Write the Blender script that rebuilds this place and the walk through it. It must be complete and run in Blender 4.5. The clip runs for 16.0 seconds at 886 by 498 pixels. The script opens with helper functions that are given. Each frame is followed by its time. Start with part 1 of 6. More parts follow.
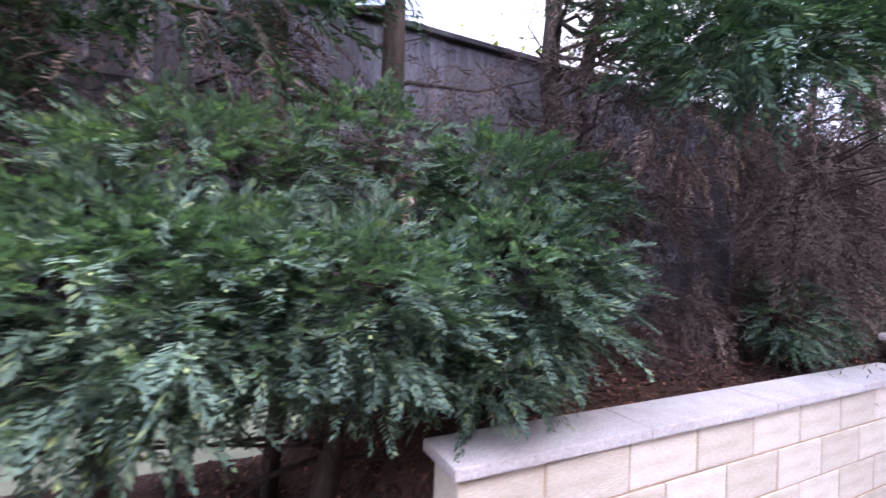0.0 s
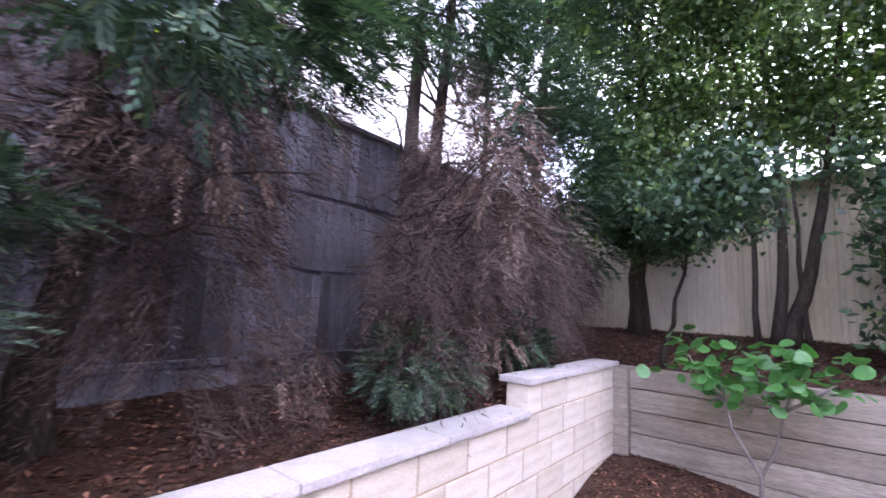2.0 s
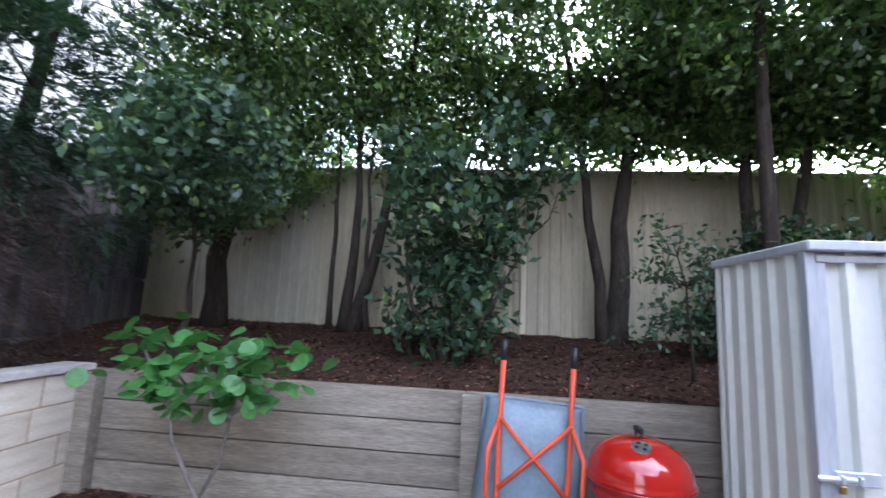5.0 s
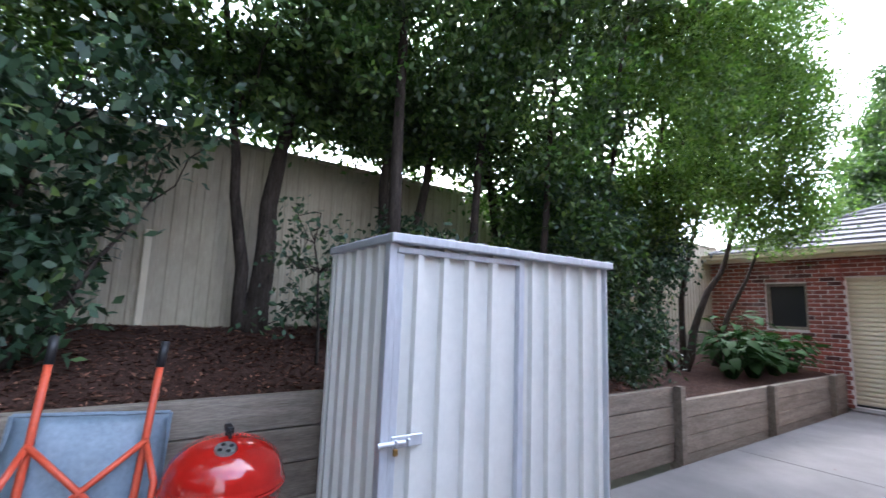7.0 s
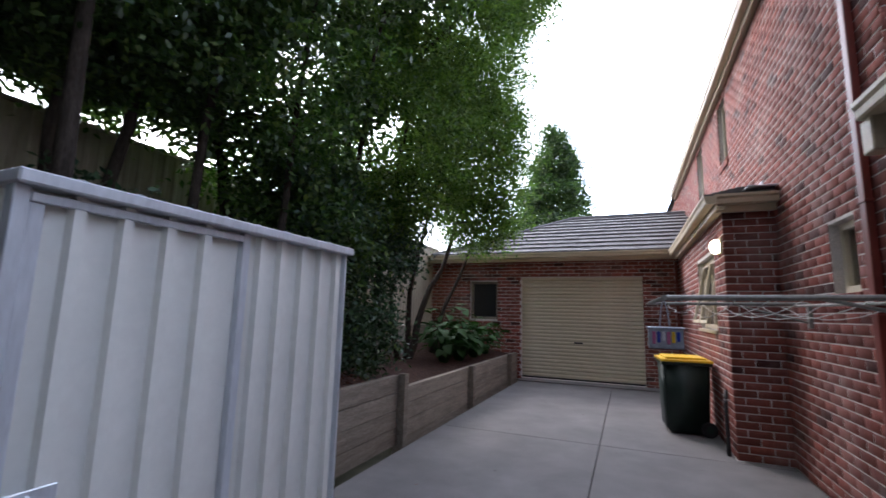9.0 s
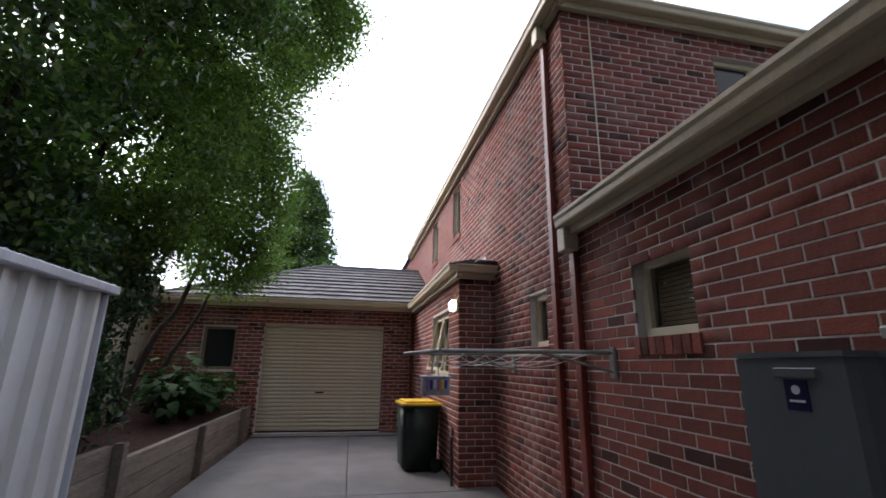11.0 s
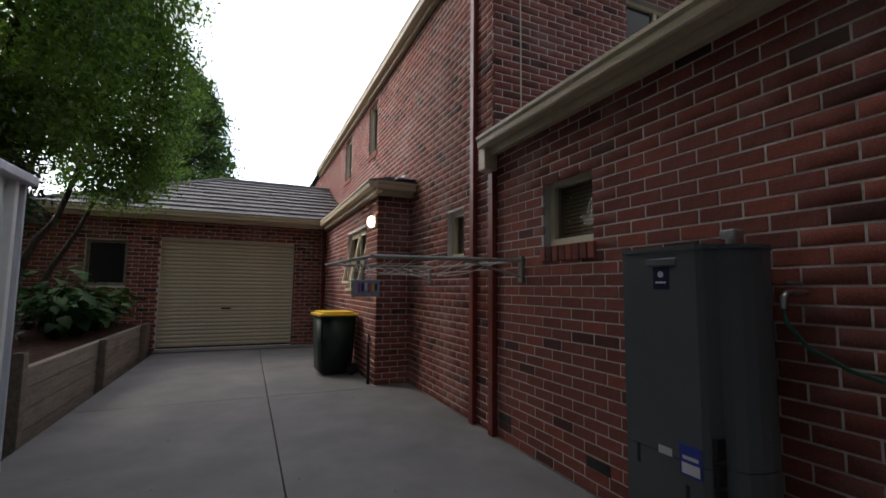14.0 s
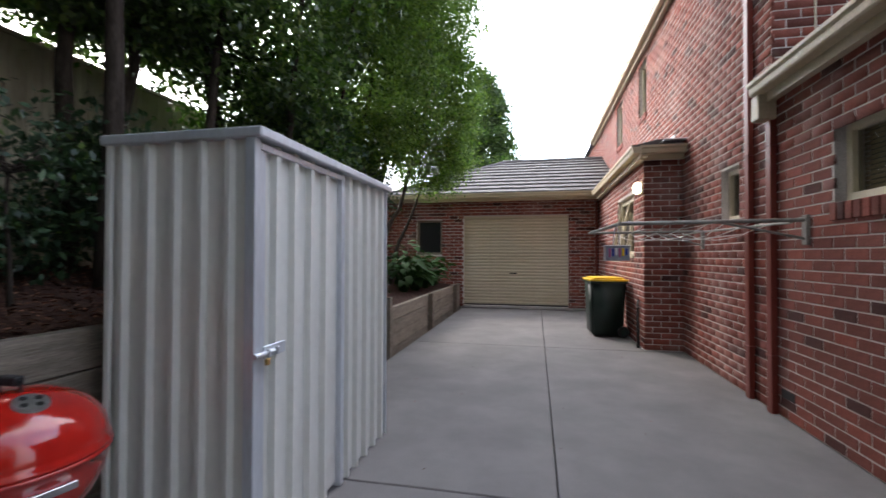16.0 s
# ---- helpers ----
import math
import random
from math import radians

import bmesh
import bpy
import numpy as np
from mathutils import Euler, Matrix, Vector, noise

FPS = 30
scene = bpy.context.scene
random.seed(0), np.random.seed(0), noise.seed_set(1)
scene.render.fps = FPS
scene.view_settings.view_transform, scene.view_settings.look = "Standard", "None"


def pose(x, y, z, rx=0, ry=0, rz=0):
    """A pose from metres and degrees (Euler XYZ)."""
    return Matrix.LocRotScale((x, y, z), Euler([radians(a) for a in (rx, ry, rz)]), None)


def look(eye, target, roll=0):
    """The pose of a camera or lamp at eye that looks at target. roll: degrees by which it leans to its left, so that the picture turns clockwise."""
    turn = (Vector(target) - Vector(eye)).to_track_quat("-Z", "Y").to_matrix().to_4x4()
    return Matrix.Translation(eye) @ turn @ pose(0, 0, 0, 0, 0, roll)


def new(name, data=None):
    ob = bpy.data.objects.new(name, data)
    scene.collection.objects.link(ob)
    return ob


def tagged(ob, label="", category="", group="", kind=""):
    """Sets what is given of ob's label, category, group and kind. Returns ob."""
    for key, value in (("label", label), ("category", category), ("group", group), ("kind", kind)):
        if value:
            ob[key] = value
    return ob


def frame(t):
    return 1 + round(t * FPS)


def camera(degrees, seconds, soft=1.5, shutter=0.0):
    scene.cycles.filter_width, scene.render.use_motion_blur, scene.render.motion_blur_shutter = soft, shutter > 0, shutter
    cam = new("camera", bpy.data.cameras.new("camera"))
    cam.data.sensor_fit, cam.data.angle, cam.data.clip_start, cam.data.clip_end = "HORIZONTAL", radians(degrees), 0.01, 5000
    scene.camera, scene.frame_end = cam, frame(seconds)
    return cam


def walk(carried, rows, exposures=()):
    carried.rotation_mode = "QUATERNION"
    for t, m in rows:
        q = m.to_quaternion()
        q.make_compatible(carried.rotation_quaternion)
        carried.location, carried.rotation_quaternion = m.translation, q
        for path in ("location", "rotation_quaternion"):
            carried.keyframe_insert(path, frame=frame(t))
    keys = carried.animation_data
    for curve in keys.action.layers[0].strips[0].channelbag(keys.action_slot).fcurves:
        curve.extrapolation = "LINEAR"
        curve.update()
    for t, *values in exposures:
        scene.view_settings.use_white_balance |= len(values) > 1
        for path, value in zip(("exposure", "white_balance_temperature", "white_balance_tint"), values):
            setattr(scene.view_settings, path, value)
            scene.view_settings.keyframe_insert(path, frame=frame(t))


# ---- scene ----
cam = camera(90.5, 16.0, soft=1.5, shutter=0.3)
PATH = [
    (0, (1.638, -1.228, 1.536), (0.761, -3.026, 1.561), 1.9),
    (0.5, (1.286, -1.232, 1.537), (0.238, -2.929, 1.680), 1.5),
    (1, (0.949, -1.150, 1.542), (-0.298, -2.699, 1.759), 1.9),
    (1.5, (0.630, -1.040, 1.552), (-0.757, -2.460, 1.795), 2.4),
    (2, (0.270, -0.950, 1.557), (-1.252, -2.223, 1.808), 2.6),
    (2.5, (-0.042, -0.805, 1.560), (-1.655, -1.958, 1.820), 2.8),
    (3, (-0.328, -0.598, 1.565), (-1.995, -1.667, 1.839), 2.8),
    (3.5, (-0.562, -0.366, 1.580), (-2.290, -1.334, 1.859), 2.9),
    (3.7, (-0.645, -0.271, 1.581), (-2.423, -1.141, 1.866), 2.8),
    (5.8, (-1.401, 0.637, 1.575), (-3.358, 0.945, 1.848), 2.3),
    (6, (-1.389, 0.67, 1.573), (-3.314, 1.136, 1.851), 2.1),
    (6.5, (-1.389, 0.727, 1.586), (-3.194, 1.543, 1.857), 2.1),
    (7, (-1.413, 0.77, 1.595), (-3.054, 1.882, 1.863), 2.1),
    (7.5, (-1.433, 0.808, 1.595), (-2.918, 2.12, 1.864), 2.0),
    (8, (-1.488, 0.914, 1.59), (-2.792, 2.406, 1.859), 1.9),
    (8.5, (-1.542, 1.012, 1.574), (-2.633, 2.666, 1.848), 2.0),
    (9, (-1.625, 1.058, 1.553), (-2.39, 2.883, 1.84), 1.5),
    (9.5, (-1.69, 1.032, 1.545), (-2.159, 2.952, 1.85), 1.7),
    (10, (-1.769, 0.994, 1.547), (-1.937, 2.957, 1.89), 1.3),
    (12.3, (-2.313, 0.761, 1.604), (-1.596, 2.497, 2.290), 0.8),
    (12.5, (-2.316, 0.766, 1.590), (-1.594, 2.501, 2.275), 0.9),
    (13, (-2.299, 0.782, 1.515), (-1.537, 2.545, 2.074), 0.9),
    (13.5, (-2.313, 0.761, 1.484), (-1.524, 2.564, 1.835), 0.9),
    (14, (-2.293, 0.719, 1.434), (-1.487, 2.540, 1.612), 0.6),
    (14.5, (-2.269, 0.631, 1.401), (-1.643, 2.531, 1.446), 0.6),
    (15, (-2.243, 0.503, 1.379), (-1.987, 2.486, 1.404), 0.6),
    (15.5, (-2.192, 0.298, 1.390), (-2.257, 2.296, 1.415), 0.4),
    (16, (-2.114, 0.087, 1.402), (-2.529, 2.043, 1.431), 0.2),
]
EXPOSURES = [(0, 1.5, 5900, 30), (1.5, 1.55, 5900, 34), (3, 1.65, 6000, 23), (3.5, 1.6, 5950, 17), (6, 0.95, 5700, 14), (7, 0.85, 5700, 14), (8, 0.32, 5800, 15), (9, -0.42, 5850, 16), (10, -0.72, 5950, 17),
             (12.3, -1.55, 6300, 10), (12.8, -2.2, 6200, 9), (13.3, -2.35, 6200, 9), (13.6, -2.0, 6300, 10), (14.2, -0.9, 6500, 12), (14.8, 0.0, 6600, 13), (15.4, 0.06, 6500, 13), (16, 0.0, 6350, 13)]
walk(cam, [(t, look(eye, target, roll)) for t, eye, target, roll in PATH], EXPOSURES)

# ---- light: a bright overcast sky ----
SUN_ELEVATION, SUN_ROTATION = radians(40), radians(310)
world = bpy.data.worlds.new("overcast_sky")
scene.world = world
world.use_nodes = True
wt = world.node_tree
wt.nodes.clear()
sky = wt.nodes.new("ShaderNodeTexSky")
sky.sky_type, sky.sun_disc, sky.sun_elevation, sky.sun_rotation = "NISHITA", False, SUN_ELEVATION, SUN_ROTATION
sky.air_density, sky.dust_density, sky.ozone_density = 1.0, 3.0, 1.0
grey = wt.nodes.new("ShaderNodeHueSaturation")
grey.inputs["Saturation"].default_value = 0.9
grey.inputs["Value"].default_value = 7.0
cloud = wt.nodes.new("ShaderNodeTexNoise")
cloud.inputs["Scale"].default_value, cloud.inputs["Detail"].default_value = 2.2, 5
cloud_ramp = wt.nodes.new("ShaderNodeMapRange")
cloud_ramp.inputs["From Min"].default_value, cloud_ramp.inputs["From Max"].default_value = 0.40, 0.58
cloud_ramp.inputs["To Min"].default_value, cloud_ramp.inputs["To Max"].default_value = 0.15, 1.0
cloud_mix = wt.nodes.new("ShaderNodeMix")
cloud_mix.data_type = "RGBA"
cloud_mix.inputs[7].default_value = (21.0, 21.5, 22.3, 1)
backg = wt.nodes.new("ShaderNodeBackground")
backg.inputs["Strength"].default_value = 0.10
wout = wt.nodes.new("ShaderNodeOutputWorld")
wt.links.new(sky.outputs[0], grey.inputs["Color"])
wt.links.new(grey.outputs[0], cloud_mix.inputs[6])
wt.links.new(cloud.outputs[0], cloud_ramp.inputs["Value"])
wt.links.new(cloud_ramp.outputs[0], cloud_mix.inputs[0])
# an added glow brightens the cloud low over +y, and it dims away from there
sky_dir = wt.nodes.new("ShaderNodeTexCoord")
toward = wt.nodes.new("ShaderNodeVectorMath")
toward.operation = "DOT_PRODUCT"
GLOW = Vector((math.sin(radians(2)) * math.cos(radians(33)), math.cos(radians(2)) * math.cos(radians(33)), math.sin(radians(33))))
toward.inputs[1].default_value = GLOW
veil = wt.nodes.new("ShaderNodeMapRange")
veil.interpolation_type = "SMOOTHSTEP"
veil.inputs["From Min"].default_value, veil.inputs["From Max"].default_value = -0.55, 1.0
veil.inputs["To Min"].default_value, veil.inputs["To Max"].default_value = 0.34, 2.4
glow_mix = wt.nodes.new("ShaderNodeVectorMath")
glow_mix.operation = "SCALE"
wt.links.new(sky_dir.outputs["Generated"], toward.inputs[0])
wt.links.new(toward.outputs["Value"], veil.inputs["Value"])
wt.links.new(cloud_mix.outputs[2], glow_mix.inputs[0])
wt.links.new(veil.outputs[0], glow_mix.inputs["Scale"])
wt.links.new(glow_mix.outputs[0], backg.inputs[0])
wt.links.new(backg.outputs[0], wout.inputs[0])
sun_data = bpy.data.lights.new("sun", "SUN")
sun_data.energy, sun_data.angle, sun_data.color = 2.3, radians(20), (1.0, 0.94, 0.86)
sun = new("sun", sun_data)
sun_dir = Vector((math.sin(SUN_ROTATION) * math.cos(SUN_ELEVATION), math.cos(SUN_ROTATION) * math.cos(SUN_ELEVATION), math.sin(SUN_ELEVATION)))
sun.matrix_world = look(sun_dir * 40, (0, 0, 0))

# ---- materials ----


def ramp_colors(nt, fac, stops):
    r = nt.nodes.new("ShaderNodeValToRGB")
    el = r.color_ramp.elements
    while len(el) < len(stops):
        el.new(0.5)
    for e, (p, c) in zip(el, stops):
        e.position, e.color = p, (*c, 1)
    nt.links.new(fac, r.inputs[0])
    return r.outputs[0]


def noise_node(nt, scale, detail=4, rough=0.55, stretch=None, obj=True):
    tc = nt.nodes.new("ShaderNodeTexCoord")
    mp = nt.nodes.new("ShaderNodeMapping")
    mp.inputs["Scale"].default_value = stretch or (1, 1, 1)
    nt.links.new(tc.outputs["Object"], mp.inputs[0])
    n = nt.nodes.new("ShaderNodeTexNoise")
    n.inputs["Scale"].default_value, n.inputs["Detail"].default_value, n.inputs["Roughness"].default_value = scale, detail, rough
    nt.links.new(mp.outputs[0], n.inputs[0])
    return n.outputs[0]


def mixc(nt, fac, a, b, mode="MIX"):
    m = nt.nodes.new("ShaderNodeMix")
    m.data_type, m.blend_type = "RGBA", mode
    for sock, v in ((m.inputs[0], fac), (m.inputs[6], a), (m.inputs[7], b)):
        if isinstance(v, (int, float)):
            sock.default_value = v
        elif isinstance(v, tuple):
            sock.default_value = (*v, 1)
        else:
            nt.links.new(v, sock)
    return m.outputs[2]


def material(name, stops, scale=8, stretch=None, fine=60, fine_amt=0.25, rough=0.7, metal=0.0, bump=0.2, bump_dist=0.004,
             spec=0.4, random_stops=None, random_from="island", random_amt=1.0, stain=None, coat=0.0):
    """A principled surface: a colour ramp over coarse noise, fine grain multiplied in, optional colours per piece, optional stains."""
    m = bpy.data.materials.new(name)
    m.use_nodes = True
    nt = m.node_tree
    b = nt.nodes["Principled BSDF"]
    coarse = noise_node(nt, scale, 5, 0.6, stretch)
    grain = noise_node(nt, fine, 3, 0.6, stretch)
    col = ramp_colors(nt, coarse, stops)
    if random_stops:
        src = nt.nodes.new("ShaderNodeNewGeometry").outputs["Random Per Island"] if random_from == "island" else nt.nodes.new("ShaderNodeObjectInfo").outputs["Random"]
        col = mixc(nt, random_amt, col, ramp_colors(nt, src, random_stops), "MULTIPLY")
    g = ramp_colors(nt, grain, [(0.3, (1 - fine_amt,) * 3), (0.7, (1 + fine_amt * 0.4,) * 3)])
    col = mixc(nt, 1.0, col, g, "MULTIPLY")
    if stain:
        s_scale, s_col, lo, hi, amt = stain
        sn = noise_node(nt, s_scale, 6, 0.65)
        mr = nt.nodes.new("ShaderNodeMapRange")
        mr.inputs["From Min"].default_value, mr.inputs["From Max"].default_value, mr.inputs["To Max"].default_value = lo, hi, amt
        nt.links.new(sn, mr.inputs["Value"])
        col = mixc(nt, mr.outputs[0], col, s_col)
    nt.links.new(col, b.inputs["Base Color"])
    b.inputs["Roughness"].default_value, b.inputs["Metallic"].default_value = rough, metal
    b.inputs["Specular IOR Level"].default_value = spec
    b.inputs["Coat Weight"].default_value = coat
    if bump:
        bp = nt.nodes.new("ShaderNodeBump")
        bp.inputs["Strength"].default_value, bp.inputs["Distance"].default_value = bump, bump_dist
        nt.links.new(grain, bp.inputs["Height"])
        nt.links.new(bp.outputs[0], b.inputs["Normal"])
    return m


def leaf_material(name, stops, rough=0.45, trans=0.35, tint=(0.5, 0.7, 0.25), spec=0.4):
    m = bpy.data.materials.new(name)
    m.use_nodes = True
    nt = m.node_tree
    b = nt.nodes["Principled BSDF"]
    col = ramp_colors(nt, nt.nodes.new("ShaderNodeNewGeometry").outputs["Random Per Island"], stops)
    patch = ramp_colors(nt, noise_node(nt, 1.6, 3), [(0.35, (0.7, 0.7, 0.7)), (0.65, (1.25, 1.25, 1.2))])
    col = mixc(nt, 1.0, col, patch, "MULTIPLY")
    nt.links.new(col, b.inputs["Base Color"])
    b.inputs["Roughness"].default_value, b.inputs["Specular IOR Level"].default_value = rough, spec
    tr = nt.nodes.new("ShaderNodeBsdfTranslucent")
    nt.links.new(mixc(nt, 1.0, col, tuple(c * 2.2 for c in tint), "MULTIPLY"), tr.inputs[0])
    mix = nt.nodes.new("ShaderNodeMixShader")
    mix.inputs[0].default_value = trans
    nt.links.new(b.outputs[0], mix.inputs[1])
    nt.links.new(tr.outputs[0], mix.inputs[2])
    nt.links.new(mix.outputs[0], nt.nodes["Material Output"].inputs[0])
    return m


BRICK_MIX = [(0.0, (0.30, 0.36, 0.42)), (0.07, (0.42, 0.48, 0.52)), (0.09, (0.80, 0.76, 0.76)), (0.5, (1.0, 1.0, 1.0)), (0.85, (1.2, 1.1, 1.05)), (1.0, (1.35, 1.15, 1.05))]
BRICK_BASE = [(0.25, (0.185, 0.060, 0.046)), (0.75, (0.280, 0.098, 0.076))]
# the pale stain is efflorescence, strengthened to paint in light washing over the walls
M_BRICK = material("red_brick", BRICK_BASE, 9, fine=90, fine_amt=0.35, rough=0.85, bump=0.5, bump_dist=0.003, spec=0.25,
                   random_stops=BRICK_MIX, random_from="object", stain=(1.1, (0.46, 0.33, 0.30), 0.50, 0.75, 0.45))
M_BRICK_FAR = material("red_brick_joined", BRICK_BASE, 9, fine=90, fine_amt=0.35, rough=0.85, bump=0.5, bump_dist=0.003, spec=0.25,
                       random_stops=BRICK_MIX, random_from="island", stain=(1.1, (0.46, 0.33, 0.30), 0.50, 0.75, 0.45))
M_MORTAR = material("mortar", [(0.3, (0.62, 0.57, 0.53)), (0.7, (0.74, 0.69, 0.65))], 5, fine=120, fine_amt=0.3, rough=0.95, bump=0.5, spec=0.1)
M_CONCRETE = material("driveway_concrete", [(0.3, (0.165, 0.153, 0.148)), (0.7, (0.235, 0.22, 0.212))], 1.6, fine=150, fine_amt=0.18, rough=0.8, bump=0.25,
                      bump_dist=0.002, spec=0.3, stain=(0.9, (0.15, 0.146, 0.135), 0.5, 0.72, 0.5))
M_CREAM = material("cream_paint", [(0.3, (0.60, 0.53, 0.38)), (0.7, (0.66, 0.59, 0.44))], 3, fine=40, fine_amt=0.06, rough=0.45, bump=0.05, spec=0.5)
M_FASCIA = material("beige_gutter", [(0.3, (0.50, 0.42, 0.28)), (0.7, (0.57, 0.485, 0.335))], 2, fine=40, fine_amt=0.12, rough=0.45, bump=0.04, spec=0.5, stain=(3, (0.28, 0.22, 0.15), 0.58, 0.78, 0.5))
M_PIPE = material("red_pipe_paint", [(0.3, (0.17, 0.030, 0.022)), (0.7, (0.22, 0.045, 0.032))], 4, stretch=(1, 1, 0.3), fine=30, fine_amt=0.15, rough=0.38, bump=0.06, spec=0.5)
M_ROLLER = material("roller_door_cream", [(0.3, (0.60, 0.53, 0.38)), (0.7, (0.68, 0.61, 0.46))], 2.5, stretch=(1, 1, 3), fine=30, fine_amt=0.1, rough=0.42, bump=0.05, spec=0.5)
M_ROOF = material("roof_tile", [(0.3, (0.085, 0.080, 0.080)), (0.7, (0.135, 0.128, 0.126))], 4, fine=60, fine_amt=0.3, rough=0.75, bump=0.3, random_stops=[(0, (0.90,) * 3), (1, (1.12,) * 3)], random_from="object")
M_ZINC = material("galvanised_trim", [(0.3, (0.55, 0.58, 0.62)), (0.7, (0.68, 0.71, 0.75))], 6, stretch=(1, 1, 0.2), fine=50, fine_amt=0.12, rough=0.38, metal=0.35, bump=0.05, spec=0.5)
M_SHED = material("shed_cream_steel", [(0.3, (0.68, 0.675, 0.63)), (0.7, (0.73, 0.725, 0.68))], 1.5, fine=18, fine_amt=0.05, rough=0.35, bump=0.02, spec=0.55, stain=(1.8, (0.52, 0.45, 0.39), 0.56, 0.8, 0.3))
M_FENCE = material("cream_steel_fence", [(0.3, (0.36, 0.31, 0.22)), (0.7, (0.44, 0.385, 0.285))], 2.2, stretch=(1, 1, 0.3), fine=30, fine_amt=0.12, rough=0.55, bump=0.08, spec=0.4, stain=(1.4, (0.25, 0.21, 0.15), 0.55, 0.75, 0.5))
M_PALING = material("weathered_paling", [(0.25, (0.070, 0.066, 0.073)), (0.5, (0.122, 0.116, 0.130)), (0.8, (0.195, 0.188, 0.208))], 3, stretch=(4, 4, 0.5), fine=40, fine_amt=0.4, rough=0.9, bump=0.6, spec=0.15,
                    random_stops=[(0, (0.55, 0.52, 0.50)), (0.7, (1.0, 1.0, 1.02)), (1, (1.45, 1.45, 1.52))], random_from="object")
M_SLEEPER = material("grey_sleeper", [(0.25, (0.175, 0.147, 0.115)), (0.55, (0.27, 0.232, 0.188)), (0.8, (0.35, 0.308, 0.255))], 3.5, stretch=(6, 0.6, 6), fine=26, fine_amt=0.35, rough=0.85, bump=0.5, spec=0.2,
                     random_stops=[(0, (0.82, 0.80, 0.78)), (1, (1.18, 1.18, 1.16))], random_from="object", stain=(1.5, (0.13, 0.10, 0.075), 0.56, 0.75, 0.5))
M_BLOCK = material("limestone_block", [(0.25, (0.50, 0.425, 0.325)), (0.55, (0.60, 0.535, 0.44)), (0.8, (0.66, 0.605, 0.52))], 7, stretch=(0.5, 1, 3), fine=70, fine_amt=0.2, rough=0.9, bump=0.6, bump_dist=0.006, spec=0.2,
                   random_stops=[(0, (0.9, 0.88, 0.85)), (1, (1.08, 1.08, 1.08))], random_from="object")
M_JOINT = material("sandy_mortar", [(0.3, (0.34, 0.24, 0.15)), (0.7, (0.48, 0.36, 0.24))], 8, fine=90, fine_amt=0.3, rough=0.95, bump=0.5, spec=0.1)
M_CAP = material("capping_stone", [(0.3, (0.40, 0.36, 0.33)), (0.7, (0.52, 0.48, 0.45))], 6, fine=90, fine_amt=0.25, rough=0.85, bump=0.4, spec=0.2, stain=(3.0, (0.2, 0.16, 0.14), 0.6, 0.75, 0.4))
M_SOIL = material("bark_mulch_soil", [(0.25, (0.030, 0.016, 0.012)), (0.5, (0.060, 0.032, 0.024)), (0.8, (0.105, 0.062, 0.046))], 14, fine=55, fine_amt=0.5, rough=0.95, bump=1.0, bump_dist=0.02, spec=0.1)
M_CHIP = material("bark_chip", [(0.3, (0.09, 0.045, 0.030)), (0.7, (0.16, 0.085, 0.06))], 20, fine=80, rough=0.9, bump=0.3, spec=0.15,
                  random_stops=[(0, (0.4, 0.35, 0.32)), (0.8, (1.1, 1.0, 0.95)), (0.9, (1.9, 1.8, 1.7)), (1, (3.2, 3.0, 2.8))])
M_BARK = material("dark_bark", [(0.3, (0.030, 0.024, 0.020)), (0.7, (0.080, 0.064, 0.052))], 8, stretch=(3, 3, 0.5), fine=40, fine_amt=0.45, rough=0.95, bump=0.9, bump_dist=0.01, spec=0.1)
M_DEADTWIG = material("dead_twigs", [(0.3, (0.066, 0.048, 0.041)), (0.7, (0.125, 0.094, 0.082))], 5, fine=30, rough=0.95, bump=0.2, spec=0.1, random_stops=[(0, (0.6,) * 3), (1, (1.4, 1.35, 1.3))])
M_LAND = material("far_ground", [(0.3, (0.06, 0.07, 0.035)), (0.7, (0.10, 0.10, 0.06))], 0.5, fine=6, rough=0.95, bump=0.2)
M_DARK = material("unlit_room_and_black_trim", [(0.3, (0.010, 0.010, 0.012)), (0.7, (0.018, 0.018, 0.02))], 3, rough=0.6, bump=0)
M_RENDERWALL = material("plain_wall", [(0.3, (0.25, 0.2, 0.18)), (0.7, (0.3, 0.25, 0.22))], 3, rough=0.9, bump=0.1)
M_LEAF_TREE = leaf_material("tree_leaves", [(0, (0.030, 0.056, 0.020)), (0.5, (0.064, 0.110, 0.036)), (0.85, (0.110, 0.165, 0.052)), (1, (0.18, 0.23, 0.075))], rough=0.36, trans=0.38, spec=0.45)
# lighter, more translucent green: sunlight on these crowns is put into the colour
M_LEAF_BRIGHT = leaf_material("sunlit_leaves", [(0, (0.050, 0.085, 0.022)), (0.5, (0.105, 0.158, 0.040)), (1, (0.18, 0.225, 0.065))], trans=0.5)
M_LEAF_SHRUB = leaf_material("glossy_shrub_leaves", [(0, (0.022, 0.046, 0.026)), (0.6, (0.042, 0.080, 0.042)), (0.92, (0.066, 0.11, 0.055)), (1, (0.14, 0.20, 0.05))], rough=0.42, trans=0.2, spec=0.32)
M_LEAF_JUNIPER = leaf_material("juniper_sprays", [(0, (0.040, 0.062, 0.050)), (0.5, (0.082, 0.122, 0.094)), (0.9, (0.122, 0.172, 0.124)), (1, (0.22, 0.26, 0.11))], rough=0.7, trans=0.25, spec=0.15)
M_LEAF_CYPRESS = leaf_material("cypress_sprays", [(0, (0.022, 0.042, 0.030)), (0.5, (0.046, 0.080, 0.056)), (0.9, (0.075, 0.120, 0.080)), (1, (0.12, 0.15, 0.07))], rough=0.7, trans=0.2, spec=0.15)
